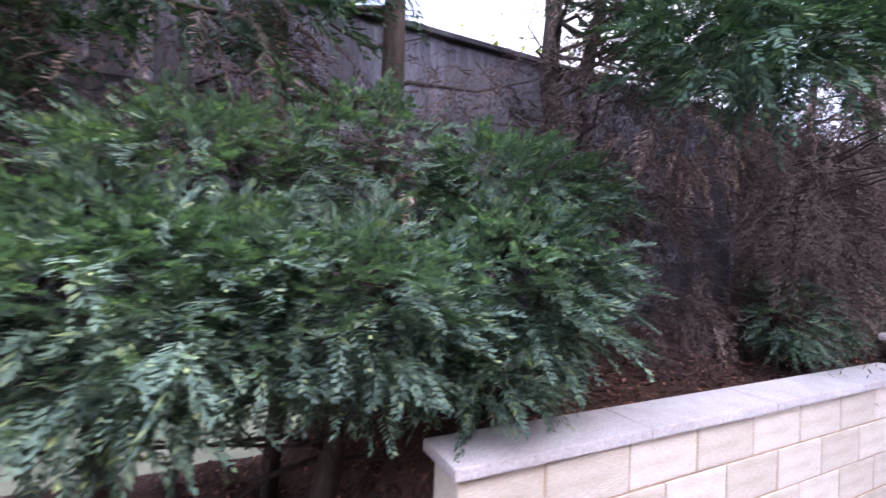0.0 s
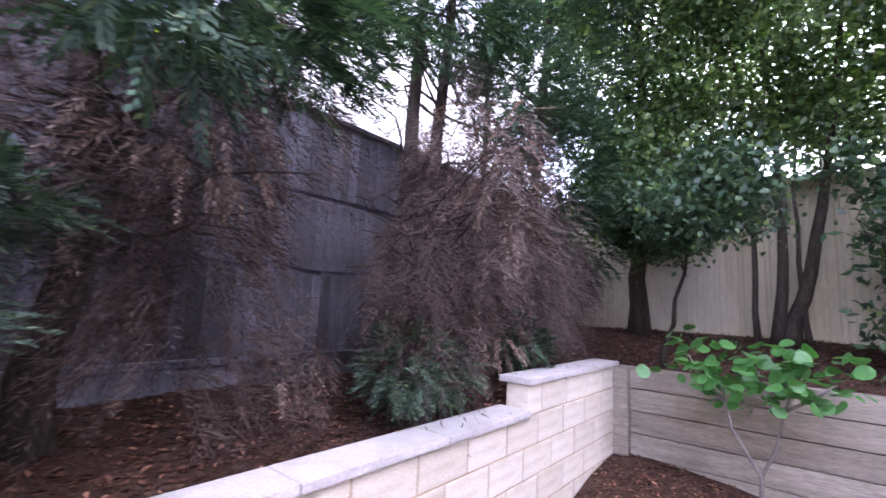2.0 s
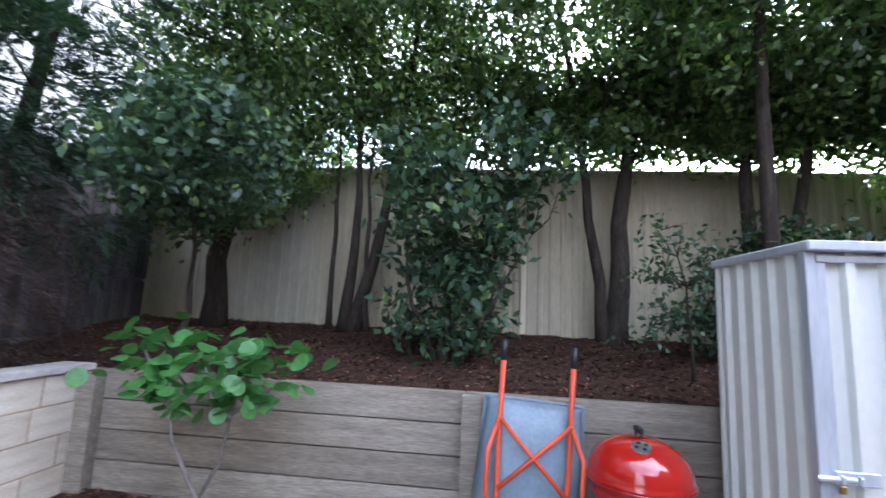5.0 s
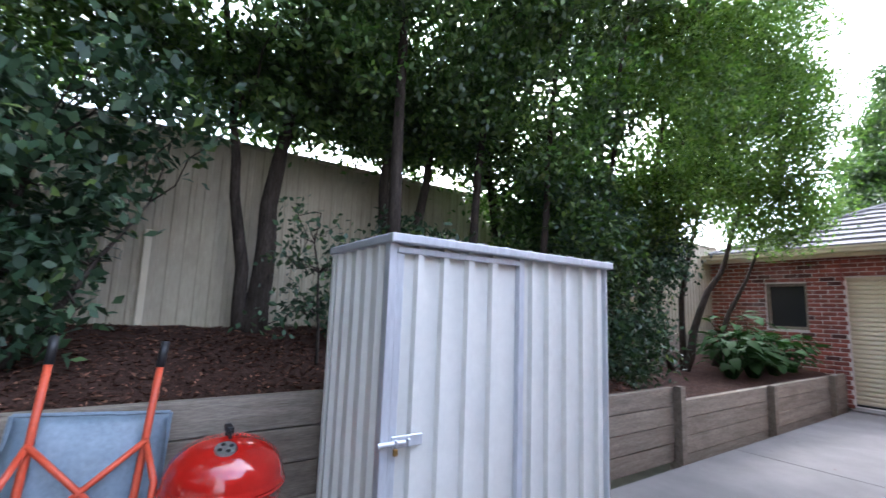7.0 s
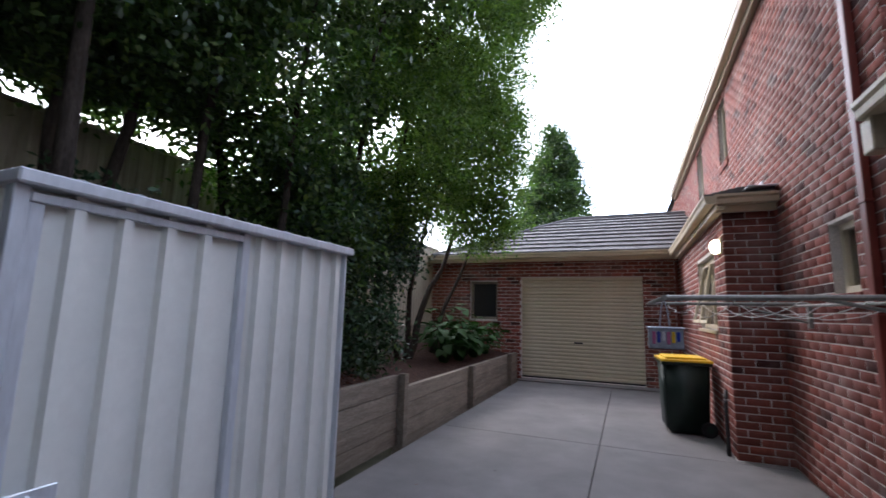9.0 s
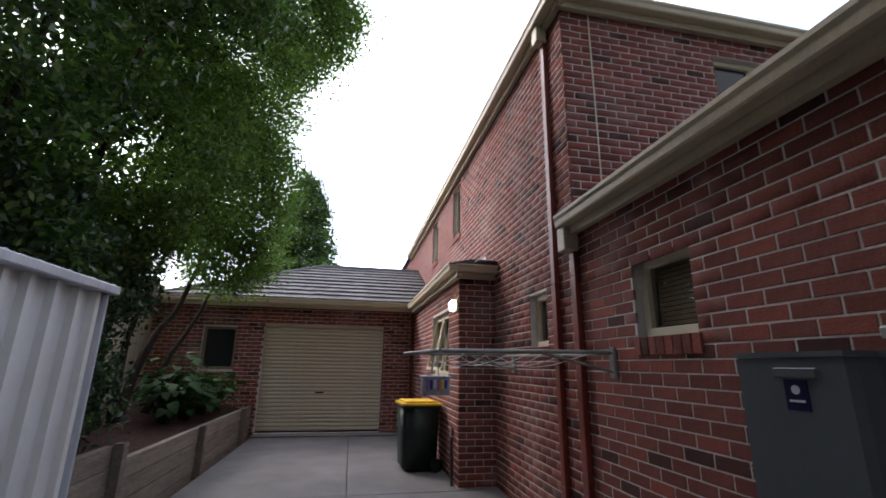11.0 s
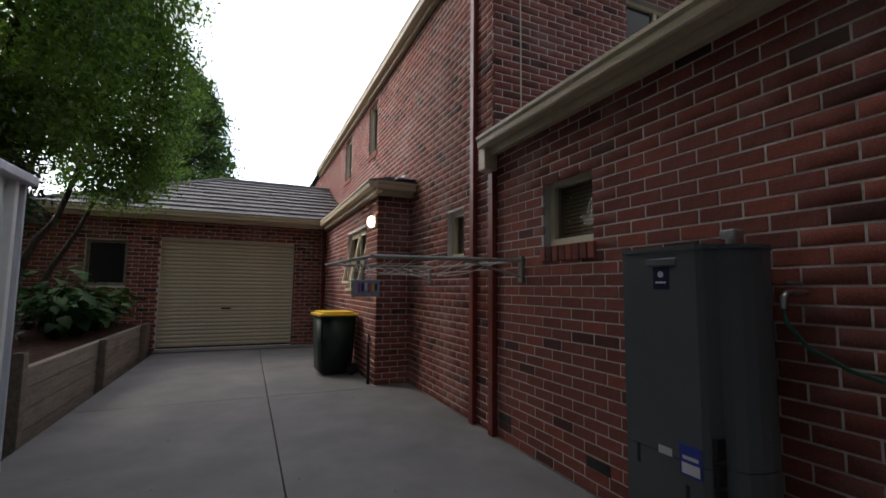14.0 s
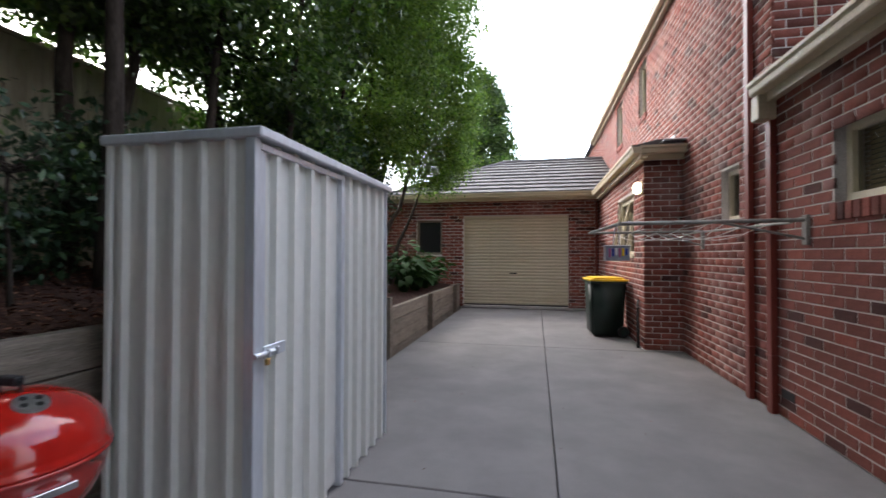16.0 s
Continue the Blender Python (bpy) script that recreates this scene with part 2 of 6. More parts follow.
M_LEAF_DEAD = leaf_material("dead_foliage", [(0, (0.075, 0.048, 0.037)), (0.6, (0.150, 0.102, 0.078)), (1, (0.30, 0.22, 0.175))], rough=0.8, trans=0.2, tint=(0.6, 0.5, 0.4))
M_LEAF_ROUND = leaf_material("round_bright_leaves", [(0, (0.030, 0.110, 0.035)), (0.6, (0.055, 0.170, 0.050)), (0.93, (0.08, 0.21, 0.06)), (1, (0.22, 0.32, 0.06))], rough=0.4, trans=0.3)
M_LEAF_BROAD = leaf_material("broad_plant_leaves", [(0, (0.012, 0.036, 0.014)), (0.6, (0.024, 0.062, 0.020)), (1, (0.042, 0.092, 0.028))], rough=0.7, trans=0.15, spec=0.08)

# ---- helpers for meshes ----
RNG = np.random.default_rng(7)


def box(bm, x0, x1, y0, y1, z0, z1, bevel=0.0, seg=1):
    geo = bmesh.ops.create_cube(bm, size=1.0, matrix=Matrix.LocRotScale(((x0 + x1) / 2, (y0 + y1) / 2, (z0 + z1) / 2), None, (abs(x1 - x0), abs(y1 - y0), abs(z1 - z0))))
    if bevel:
        edges = list({e for v in geo["verts"] for e in v.link_edges})
        bmesh.ops.bevel(bm, geom=edges, offset=bevel, segments=seg, profile=0.7, affect="EDGES")
    return bm


def cyl(bm, a, b, r, r2=None, sides=12, caps=True):
    a, b = Vector(a), Vector(b)
    d = b - a
    m = Matrix.Translation((a + b) / 2) @ d.to_track_quat("Z", "Y").to_matrix().to_4x4()
    bmesh.ops.create_cone(bm, cap_ends=caps, segments=sides, radius1=r, radius2=r if r2 is None else r2, depth=d.length, matrix=m)
    return bm


def tube(bm, pts, radii, sides=8):
    """A tapering tube along points."""
    pts = [Vector(p) for p in pts]
    rings = []
    for i, p in enumerate(pts):
        d = (pts[min(i + 1, len(pts) - 1)] - pts[max(i - 1, 0)]).normalized()
        s = d.orthogonal().normalized() if not rings else (side - d * side.dot(d)).normalized()
        side, up = s, d.cross(s)
        r = radii[i] if isinstance(radii, (list, tuple)) else radii
        rings.append([bm.verts.new(p + (s * math.cos(2 * math.pi * k / sides) + up * math.sin(2 * math.pi * k / sides)) * r) for k in range(sides)])
    for r0, r1 in zip(rings, rings[1:]):
        for k in range(sides):
            bm.faces.new((r0[k], r0[(k + 1) % sides], r1[(k + 1) % sides], r1[k]))
    bm.faces.new(rings[0][::-1])
    bm.faces.new(rings[-1])
    return bm


def prism(bm, profile, a, b, up=(0, 0, 1)):
    """A profile of (out, up) points swept straight from a to b; out is to the right of the way."""
    a, b = Vector(a), Vector(b)
    d = (b - a).normalized()
    out = d.cross(Vector(up)).normalized()
    r0 = [bm.verts.new(a + out * u + Vector(up) * w) for u, w in profile]
    r1 = [bm.verts.new(b + out * u + Vector(up) * w) for u, w in profile]
    n = len(profile)
    for k in range(n):
        bm.faces.new((r0[k], r0[(k + 1) % n], r1[(k + 1) % n], r1[k]))
    bm.faces.new(r0[::-1])
    bm.faces.new(r1)
    return bm


def mesh_of(name, bm, mat, smooth=False):
    bmesh.ops.recalc_face_normals(bm, faces=bm.faces)
    me = bpy.data.meshes.new(name)
    bm.to_mesh(me)
    bm.free()
    me.materials.append(mat)
    if smooth:
        me.shade_smooth()
    return me


def part(name, bm, mat, parent, label="", smooth=False):
    ob = new(name, mesh_of(name, bm, mat, smooth))
    ob.parent = parent
    if label:
        ob["label"] = label
    return ob


def single(name, bm, mat, label, category, kind="", group="", smooth=False):
    return tagged(new(name, mesh_of(name, bm, mat, smooth)), label, category, group, kind)


def empty(name, label, category, loc=(0, 0, 0), group="", kind=""):
    e = tagged(new(name), label, category, group, kind)
    e.location = loc
    e.empty_display_size = 0.1
    return e


def numpy_mesh(name, verts, quads, mat, smooth=False):
    me = bpy.data.meshes.new(name)
    n, f = len(verts), len(quads)
    me.vertices.add(n)
    me.vertices.foreach_set("co", np.asarray(verts, dtype=np.float32).ravel())
    me.loops.add(f * 4)
    me.loops.foreach_set("vertex_index", np.asarray(quads, dtype=np.int32).ravel())
    me.polygons.add(f)
    me.polygons.foreach_set("loop_start", np.arange(0, f * 4, 4, dtype=np.int32))
    me.update(calc_edges=True)
    me.validate()
    me.materials.append(mat)
    if smooth:
        me.shade_smooth()
    return me


def unit(a):
    return a / np.maximum(np.linalg.norm(a, axis=-1, keepdims=True), 1e-9)


def blades(P, D, N, L, W, fold=0.15):
    """Leaf blades: base P, along D, facing N, length L, width W. Returns vertices and quads."""
    S = unit(np.cross(D, N))
    N = unit(np.cross(S, D))
    L, W = L[:, None], W[:, None]
    v = np.stack([P, P + D * L * 0.45 + S * W * 0.5 + N * W * fold, P + D * L, P + D * L * 0.45 - S * W * 0.5 + N * W * fold], 1)
    q = np.arange(len(P) * 4).reshape(-1, 4)
    return v.reshape(-1, 3), q


def join_blades(sets):
    vs, qs, k = [], [], 0
    for v, q in sets:
        vs.append(v)
        qs.append(q + k)
        k += len(v)
    return np.concatenate(vs), np.concatenate(qs)


# ---- ground and driveway ----
bm = bmesh.new()
bmesh.ops.create_grid(bm, x_segments=40, y_segments=40, size=400, matrix=Matrix.Translation((0, 0, -0.12)))
single("ground", bm, M_LAND, "flat suburban ground reaching the horizon", "ground", "structure")
drive = empty("pavement", "grey concrete driveway slabs with saw-cut joints", "driveway", kind="structure")
for x0, x1 in ((-4.06, -1.990), (-1.982, 0.0)):
    for y0, y1 in ((-1.1, 2.664), (2.676, 7.024), (7.036, 11.705)):
        part("slab", box(bmesh.new(), x0, x1, y0, y1, -0.1, 0.0, 0.006), M_CONCRETE, drive)
part("slab", box(bmesh.new(), 0.01, 3.0, -1.1, 0.58, -0.1, 0.0, 0.006), M_CONCRETE, drive)
part("slab", box(bmesh.new(), -4.06, -0.55, 11.71, 12.12, -0.1, 0.035, 0.008), M_CONCRETE, drive, "low concrete garage threshold")

# ---- garden soil ----


def soil_height(x, y):
    """Height of the mulched beds over the plan."""
    n = 0.03 * noise.noise(Vector((x * 1.3, y * 1.3, 0.3))) + 0.015 * noise.noise(Vector((x * 5, y * 5, 2.0)))
    if x < -4.19:
        edge = 0.97 - 0.23 * min(1, max(0, (y - 3.3) / 0.3)) - 0.17 * min(1, max(0, (y - 5.5) / 0.4))
        rise = 0.36 if y < 3.5 else 0.3
        k = min(1, max(0, (-4.25 - x) / 2.0))
        return edge + rise * k + n
    back = 0.78 + 0.16 * min(1, max(0, (-2.6 - y) / 1.2))
    if x > 0.85:
        back -= 0.6 * min(1, (x - 0.85) / 0.5)
    if x < -2.35:
        back += 0.17 * min(1, (-2.35 - x) / 0.4)
    return back + n


def soil_sheet(name, x0, x1, y0, y1, nx, ny, height, label):
    bm = bmesh.new()
    grid = [[bm.verts.new((x0 + (x1 - x0) * i / nx, y0 + (y1 - y0) * j / ny, height(x0 + (x1 - x0) * i / nx, y0 + (y1 - y0) * j / ny))) for j in range(ny + 1)] for i in range(nx + 1)]
    for i in range(nx):
        for j in range(ny):
            bm.faces.new((grid[i][j], grid[i + 1][j], grid[i + 1][j + 1], grid[i][j + 1]))
    return single(name, bm, M_SOIL, label, "garden bed", "structure", smooth=True)


def mound_height(x, y):
    a = max(0, 1 - ((x + 4.2) / 1.3) ** 2) * max(0, 1 - ((y + 2.4) / 1.6) ** 2)
    return 0.005 + 0.26 * a ** 0.7 + 0.012 * noise.noise(Vector((x * 5, y * 5, 0)))


soil_sheet("ground_bed_long", -6.48, -4.20, -3.9, 12.0, 36, 170, soil_height, "brown bark-mulched raised bed along the cream fence")
soil_sheet("ground_bed_back", -4.188, 4.5, -3.98, -2.5, 110, 22, soil_height, "brown bark-mulched bed behind the block wall")
soil_sheet("ground_bed_corner", -4.17, 3.5, -2.41, -1.1, 70, 24, mound_height, "bare brown soil in front of the block wall")


def chips(n, area, height):
    x0, x1, y0, y1 = area
    x, y = RNG.uniform(x0, x1, n), RNG.uniform(y0, y1, n)
    z = np.array([height(a, b) for a, b in zip(x, y)]) + 0.006
    P = np.stack([x, y, z], 1)
    a = RNG.uniform(0, 2 * np.pi, n)
    D = unit(np.stack([np.cos(a), np.sin(a), RNG.normal(0, 0.25, n)], 1))
    N = unit(np.stack([RNG.normal(0, 0.3, n), RNG.normal(0, 0.3, n), np.ones(n)], 1))
    return blades(P, D, N, RNG.uniform(0.02, 0.065, n), RNG.uniform(0.010, 0.026, n), 0.3)


V, Q = join_blades([chips(16000, (-6.4, -4.27, -3.9, 6.0), soil_height), chips(9000, (-4.2, 1.9, -3.95, -2.55), soil_height), chips(2500, (-4.15, -2.2, -2.38, -1.2), mound_height)])
tagged(new("bark_mulch", numpy_mesh("bark_mulch", V, Q, M_CHIP)), "scattered brown bark chips and dry leaves on the garden beds", "mulch", kind="stuff")

# ---- retaining walls ----
timber = empty("retaining_wall_timber", "weathered grey timber sleeper retaining wall with upright posts", "retaining wall", kind="structure")
rs = random.Random(3)


def sleeper_run(y0, y1, top, count, x0=-4.25, x1=-4.17):
    for k in range(count):
        z1 = top - 0.2 * k - 0.002
        dx = rs.uniform(-0.006, 0.006)
        part("sleeper", box(bmesh.new(), x0 + dx, x1 + dx, y0 + 0.004, y1 - 0.004, z1 - 0.192, z1, 0.009, 2), M_SLEEPER, timber)


def wall_post(y, top, w=0.1):
    part("post", box(bmesh.new(), -4.165, -4.075, y - w / 2, y + w / 2, -0.05, top, 0.008, 2), M_SLEEPER, timber)


sleeper_run(-2.5, 0.24, 1.055, 6)
sleeper_run(0.24, 2.6, 1.055, 6)
sleeper_run(2.6, 3.6, 1.055, 6)
sleeper_run(3.6, 5.9, 0.80, 4)
sleeper_run(5.9, 8.4, 0.64, 4)
sleeper_run(8.4, 11.1, 0.64, 4)
sleeper_run(11.1, 12.05, 0.64, 4)
for y, top in ((-2.36, 1.04), (0.30, 1.05), (2.75, 1.05), (5.9, 0.82), (8.45, 0.66), (11.1, 0.66)):
    wall_post(y, top, 0.15 if y < 3 else 0.1)

blockwall = empty("retaining_wall_block", "pale cream limestone block retaining wall with a stepped grey capping", "retaining wall", kind="structure")
part("core", box(bmesh.new(), -4.13, 0.95, -2.58, -2.426, -0.05, 0.83), M_JOINT, blockwall, "sandy mortar joints")
part("core", box(bmesh.new(), -4.13, -2.46, -2.58, -2.426, 0.835, 1.04), M_JOINT, blockwall, "sandy mortar joints")


def block_mesh(w):
    return mesh_of("block", box(bmesh.new(), -w / 2, w / 2, -0.085, 0.085, -0.0945, 0.0945, 0.007, 2), M_BLOCK)


BLOCKS = {}
for c in range(6):
    z = 0.95 - 0.2 * c
    left, right = (-4.165, -2.44) if c == 0 else (-4.165, 0.985)
    edge = (-2.64 if c == 0 else 0.637 if c % 2 else 0.430)
    cuts = [right, edge]
    while cuts[-1] - 0.403 > left + 0.05:
        cuts.append(cuts[-1] - 0.403)
    cuts.append(left)
    for a, b in zip(cuts, cuts[1:]):
        w = round(a - b - 0.012, 3)
        BLOCKS.setdefault(w, block_mesh(w))
        ob = new("block", BLOCKS[w])
        ob.parent = blockwall
        ob.location = ((a + b) / 2, -2.505 + rs.uniform(-0.003, 0.003), z)


def capping(x0, x1, z0):
    n = max(1, round((x1 - x0) / 0.78))
    for k in range(n):
        a, b = x0 + (x1 - x0) * k / n, x0 + (x1 - x0) * (k + 1) / n
        part("capping_stone", box(bmesh.new(), a + 0.002, b - 0.002, -2.64, -2.395, z0, z0 + 0.042, 0.006, 2), M_CAP, blockwall, "flat grey capping stone")


capping(-4.19, -2.424, 1.05)
capping(-2.444, 1.004, 0.848)

# ---- fences ----
fence = empty("fence_paling", "tall weathered dark grey timber paling fence", "fence", kind="structure")
FY = -4.02
palings = []
for k in range(4):
    w = 0.112 + 0.004 * k
    palings.append(mesh_of("paling", box(bmesh.new(), -w / 2, w / 2, -0.008, 0.008, 0, 1.0, 0.003), M_PALING))
x = -6.55
while x < 4.6:
    for z0, z1, dy in ((1.07, 1.762, 0.0), (1.798, 2.372, 0.006), (2.408, 3.07, 0.014)):
        ob = new("paling", rs.choice(palings))
        ob.parent = fence
        ob.location = (x, FY - 0.03 + dy + rs.uniform(-0.006, 0.006), z0 + rs.uniform(-0.012, 0.012))
        ob.rotation_euler = (0, radians(rs.uniform(-0.5, 0.5)), 0)
        ob.scale = (1, 1, z1 - z0)
    x += rs.uniform(0.096, 0.104)
for z, t, d0, d1 in ((0.62, 0.24, -0.07, -0.03), (0.865, 0.22, -0.07, -0.03), (1.73, 0.10, -0.095, -0.055), (2.34, 0.10, -0.09, -0.05), (1.09, 0.045, -0.035, 0.03), (3.06, 0.04, -0.03, 0.04)):
    for x0, x1 in ((-6.5, -4.0), (-3.995, -1.3), (-1.295, 1.4), (1.405, 4.6)):
        part("rail", box(bmesh.new(), x0, x1, FY + d0, FY + d1, z, z + t, 0.004), M_PALING, fence)
for x in (-5.2, -2.6, 0.05, 2.7):
    part("post", box(bmesh.new(), x - 0.05, x + 0.05, FY - 0.19, FY - 0.10, 0.5, 3.05, 0.005), M_PALING, fence)

steel = empty("fence_steel", "cream ribbed steel panel fence with rust stains low down", "fence", kind="structure")
FX = -6.52


def ribbed(bm, y0, y1, z0, z1, pitch=0.125, depth=0.022, gap=0.4, x=0.0):
    """A ribbed sheet in a plane of constant x, ribs upright, ribs standing towards +x."""
    n = max(1, round((y1 - y0) / pitch))
    p = (y1 - y0) / n
    prof = []
    for k in range(n):
        a = y0 + k * p
        prof += [(a, 0.0), (a + p * gap, 0.0), (a + p * (gap + 0.12), depth), (a + p * 0.88, depth)]
    prof.append((y1, 0.0))
    lo = [bm.verts.new((x + d, y, z0)) for y, d in prof]
    hi = [bm.verts.new((x + d, y, z1)) for y, d in prof]
    lo2 = [bm.verts.new((x + d - 0.003, y, z0)) for y, d in prof]
    hi2 = [bm.verts.new((x + d - 0.003, y, z1)) for y, d in prof]
    for k in range(len(prof) - 1):
        bm.faces.new((lo[k], lo[k + 1], hi[k + 1], hi[k]))
        bm.faces.new((lo2[k + 1], lo2[k], hi2[k], hi2[k + 1]))
        bm.faces.new((hi[k], hi[k + 1], hi2[k + 1], hi2[k]))
    return bm


y = -4.0
while y < 12.4:
    z0 = 1.22 + rs.uniform(0, 0.04)
    part("panel", ribbed(bmesh.new(), y + 0.01, y + 0.80, z0, 3.28, 0.132, 0.012, 0.5, FX + rs.uniform(-0.003, 0.003)), M_FENCE, steel)
    part("post", box(bmesh.new(), FX - 0.03, FX + 0.002, y - 0.010, y + 0.010, 0.8, 3.28, 0.003), M_FENCE, steel)
    y += 0.81
part("top_rail", box(bmesh.new(), FX - 0.025, FX + 0.03, -4.0, 12.4, 3.275, 3.32, 0.005), M_FENCE, steel, "dark-edged steel top rail")
part("plinth", box(bmesh.new(), FX - 0.03, FX - 0.005, -4.0, 12.4, 0.6, 1.24, 0.005), M_SLEEPER, steel, "rotting timber plinth")
part("bent_flashing", box(bmesh.new(), FX + 0.03, FX + 0.05, 0.74, 0.80, 1.30, 2.25, 0.005), M_CREAM, steel, "bright cream loose strip")

part("corner_post", box(bmesh.new(), FX - 0.06, FX + 0.04, -4.10, -3.96, 0.5, 3.3, 0.006), M_FENCE, steel)

# ---- brick walls ----
GAUGE, LENGTH = 0.086, 0.24
FULL = mesh_of("brick", box(bmesh.new(), 0, 0.23, 0, 0.03, 0, 0.076, 0.003), M_BRICK)


def brick_pieces(length, z0, z1, openings, phase=0.0):
    """Running-bond pieces (u0, u1, z) of a wall, cut at its openings (u0, u1, z0, z1)."""
    out = []
    r = 0
    while z0 + r * GAUGE + 0.05 < z1:
        z = z0 + r * GAUGE
        spans = [(0.0, length)]
        for a, b, lo, hi in openings:
            if lo - 0.04 < z + 0.04 < hi:
                nxt = []
                for s, e in spans:
                    if b <= s or a >= e:
                        nxt.append((s, e))
                    else:
                        if a > s:
                            nxt.append((s, a))
                        if b < e:
                            nxt.append((b, e))
                spans = nxt
        for s, e in spans:
            u = math.floor((s - phase) / LENGTH) * LENGTH + phase + (0.12 if r % 2 else 0.0) - LENGTH
            while u < e:
                a, b = max(u, s), min(u + 0.23, e)
                if b - a > 0.03:
                    out.append((a, b, z))
                u += LENGTH
        r += 1
    return out


def brick_wall(name, parent, origin, along, length, z0, z1, openings=(), thick=0.22, near=None, label="", phase=0.0):
    """A wall: a mortar body with its openings cut through it, and bricks standing 6 mm proud of the mortar.
    origin: the foot of the outer face; along: the way to the right seen from outside; near: (u0, u1, z0, z1) of bricks that are objects of their own."""
    d = Vector(along).normalized()
    outn = d.cross(Vector((0, 0, 1)))
    m = Matrix(((d.x, -outn.x, 0, origin[0]), (d.y, -outn.y, 0, origin[1]), (0, 0, 1, 0), (0, 0, 0, 1)))
    us = sorted({0.0, length, *[u for o in openings for u in o[:2]]})
    zs = sorted({z0, z1, *[z for o in openings for z in o[2:]]})
    bm = bmesh.new()
    for a, b in zip(us, us[1:]):
        for c, d2 in zip(zs, zs[1:]):
            if any(o[0] <= a + 1e-6 and o[1] >= b - 1e-6 and o[2] <= c + 1e-6 and o[3] >= d2 - 1e-6 for o in openings):
                continue
            box(bm, a + (0.009 if a == 0 else 0), b - (0.009 if b == length else 0), 0.0035, thick, c, d2)
    bmesh.ops.remove_doubles(bm, verts=bm.verts, dist=1e-5)
    bm.transform(m)
    wall = part(name, bm, M_MORTAR, parent, label or "pale raked mortar between the bricks")
    verts, quads = [], []
    cnt = 0
    for a, b, z in brick_pieces(length, z0, z1, openings, phase):
        jit = rs.uniform(-0.0015, 0.0015)
        if near and near[0] <= a and b <= near[1] and near[2] <= z <= near[3] and cnt < 300 and abs(b - a - 0.23) < 1e-3:
            ob = new("brick", FULL)
            ob.parent = wall
            ob.matrix_basis = m @ Matrix.Translation((a, jit, z + 0.005))
            cnt += 1
            continue
        k = len(verts)
        e = 0.003
        for u, w, t in ((a, z + 0.005, 0.02), (b, z + 0.005, 0.02), (b, z + 0.081, 0.02), (a, z + 0.081, 0.02),
                        (a, z + 0.005, e), (b, z + 0.005, e), (b, z + 0.081, e), (a, z + 0.081, e),
                        (a + e, z + 0.005 + e, 0), (b - e, z + 0.005 + e, 0), (b - e, z + 0.081 - e, 0), (a + e, z + 0.081 - e, 0)):
            verts.append(m @ Vector((u, t + jit, w)))
        for q in range(4):
            quads.append((k + q, k + (q + 1) % 4, k + 4 + (q + 1) % 4, k + 4 + q))
            quads.append((k + 4 + q, k + 4 + (q + 1) % 4, k + 8 + (q + 1) % 4, k + 8 + q))
        quads.append((k + 8, k + 9, k + 10, k + 11))
    if verts:
        ob = new("brickwork", numpy_mesh("brickwork", np.array([tuple(v) for v in verts]), np.array(quads), M_BRICK_FAR))
        ob.parent = wall
        tagged(ob, "red-brown face bricks with scattered dark ones", kind="stuff")
    return wall


def glass_material(alpha):
    m = bpy.data.materials.new("window_glass")
    m.use_nodes = True
    b = m.node_tree.nodes["Principled BSDF"]
    b.inputs["Base Color"].default_value = (0.02, 0.022, 0.025, 1)
    b.inputs["Roughness"].default_value = 0.03
    b.inputs["Specular IOR Level"].default_value = 0.5
    b.inputs["Alpha"].default_value = alpha
    return m


M_GLASS = glass_material(0.22)
M_GLASS_DARK = glass_material(1.0)
M_BLIND = material("brown_blind", [(0.3, (0.26, 0.18, 0.10)), (0.7, (0.36, 0.26, 0.16))], 6, stretch=(1, 0.3, 1), fine=40, rough=0.6, bump=0.1)


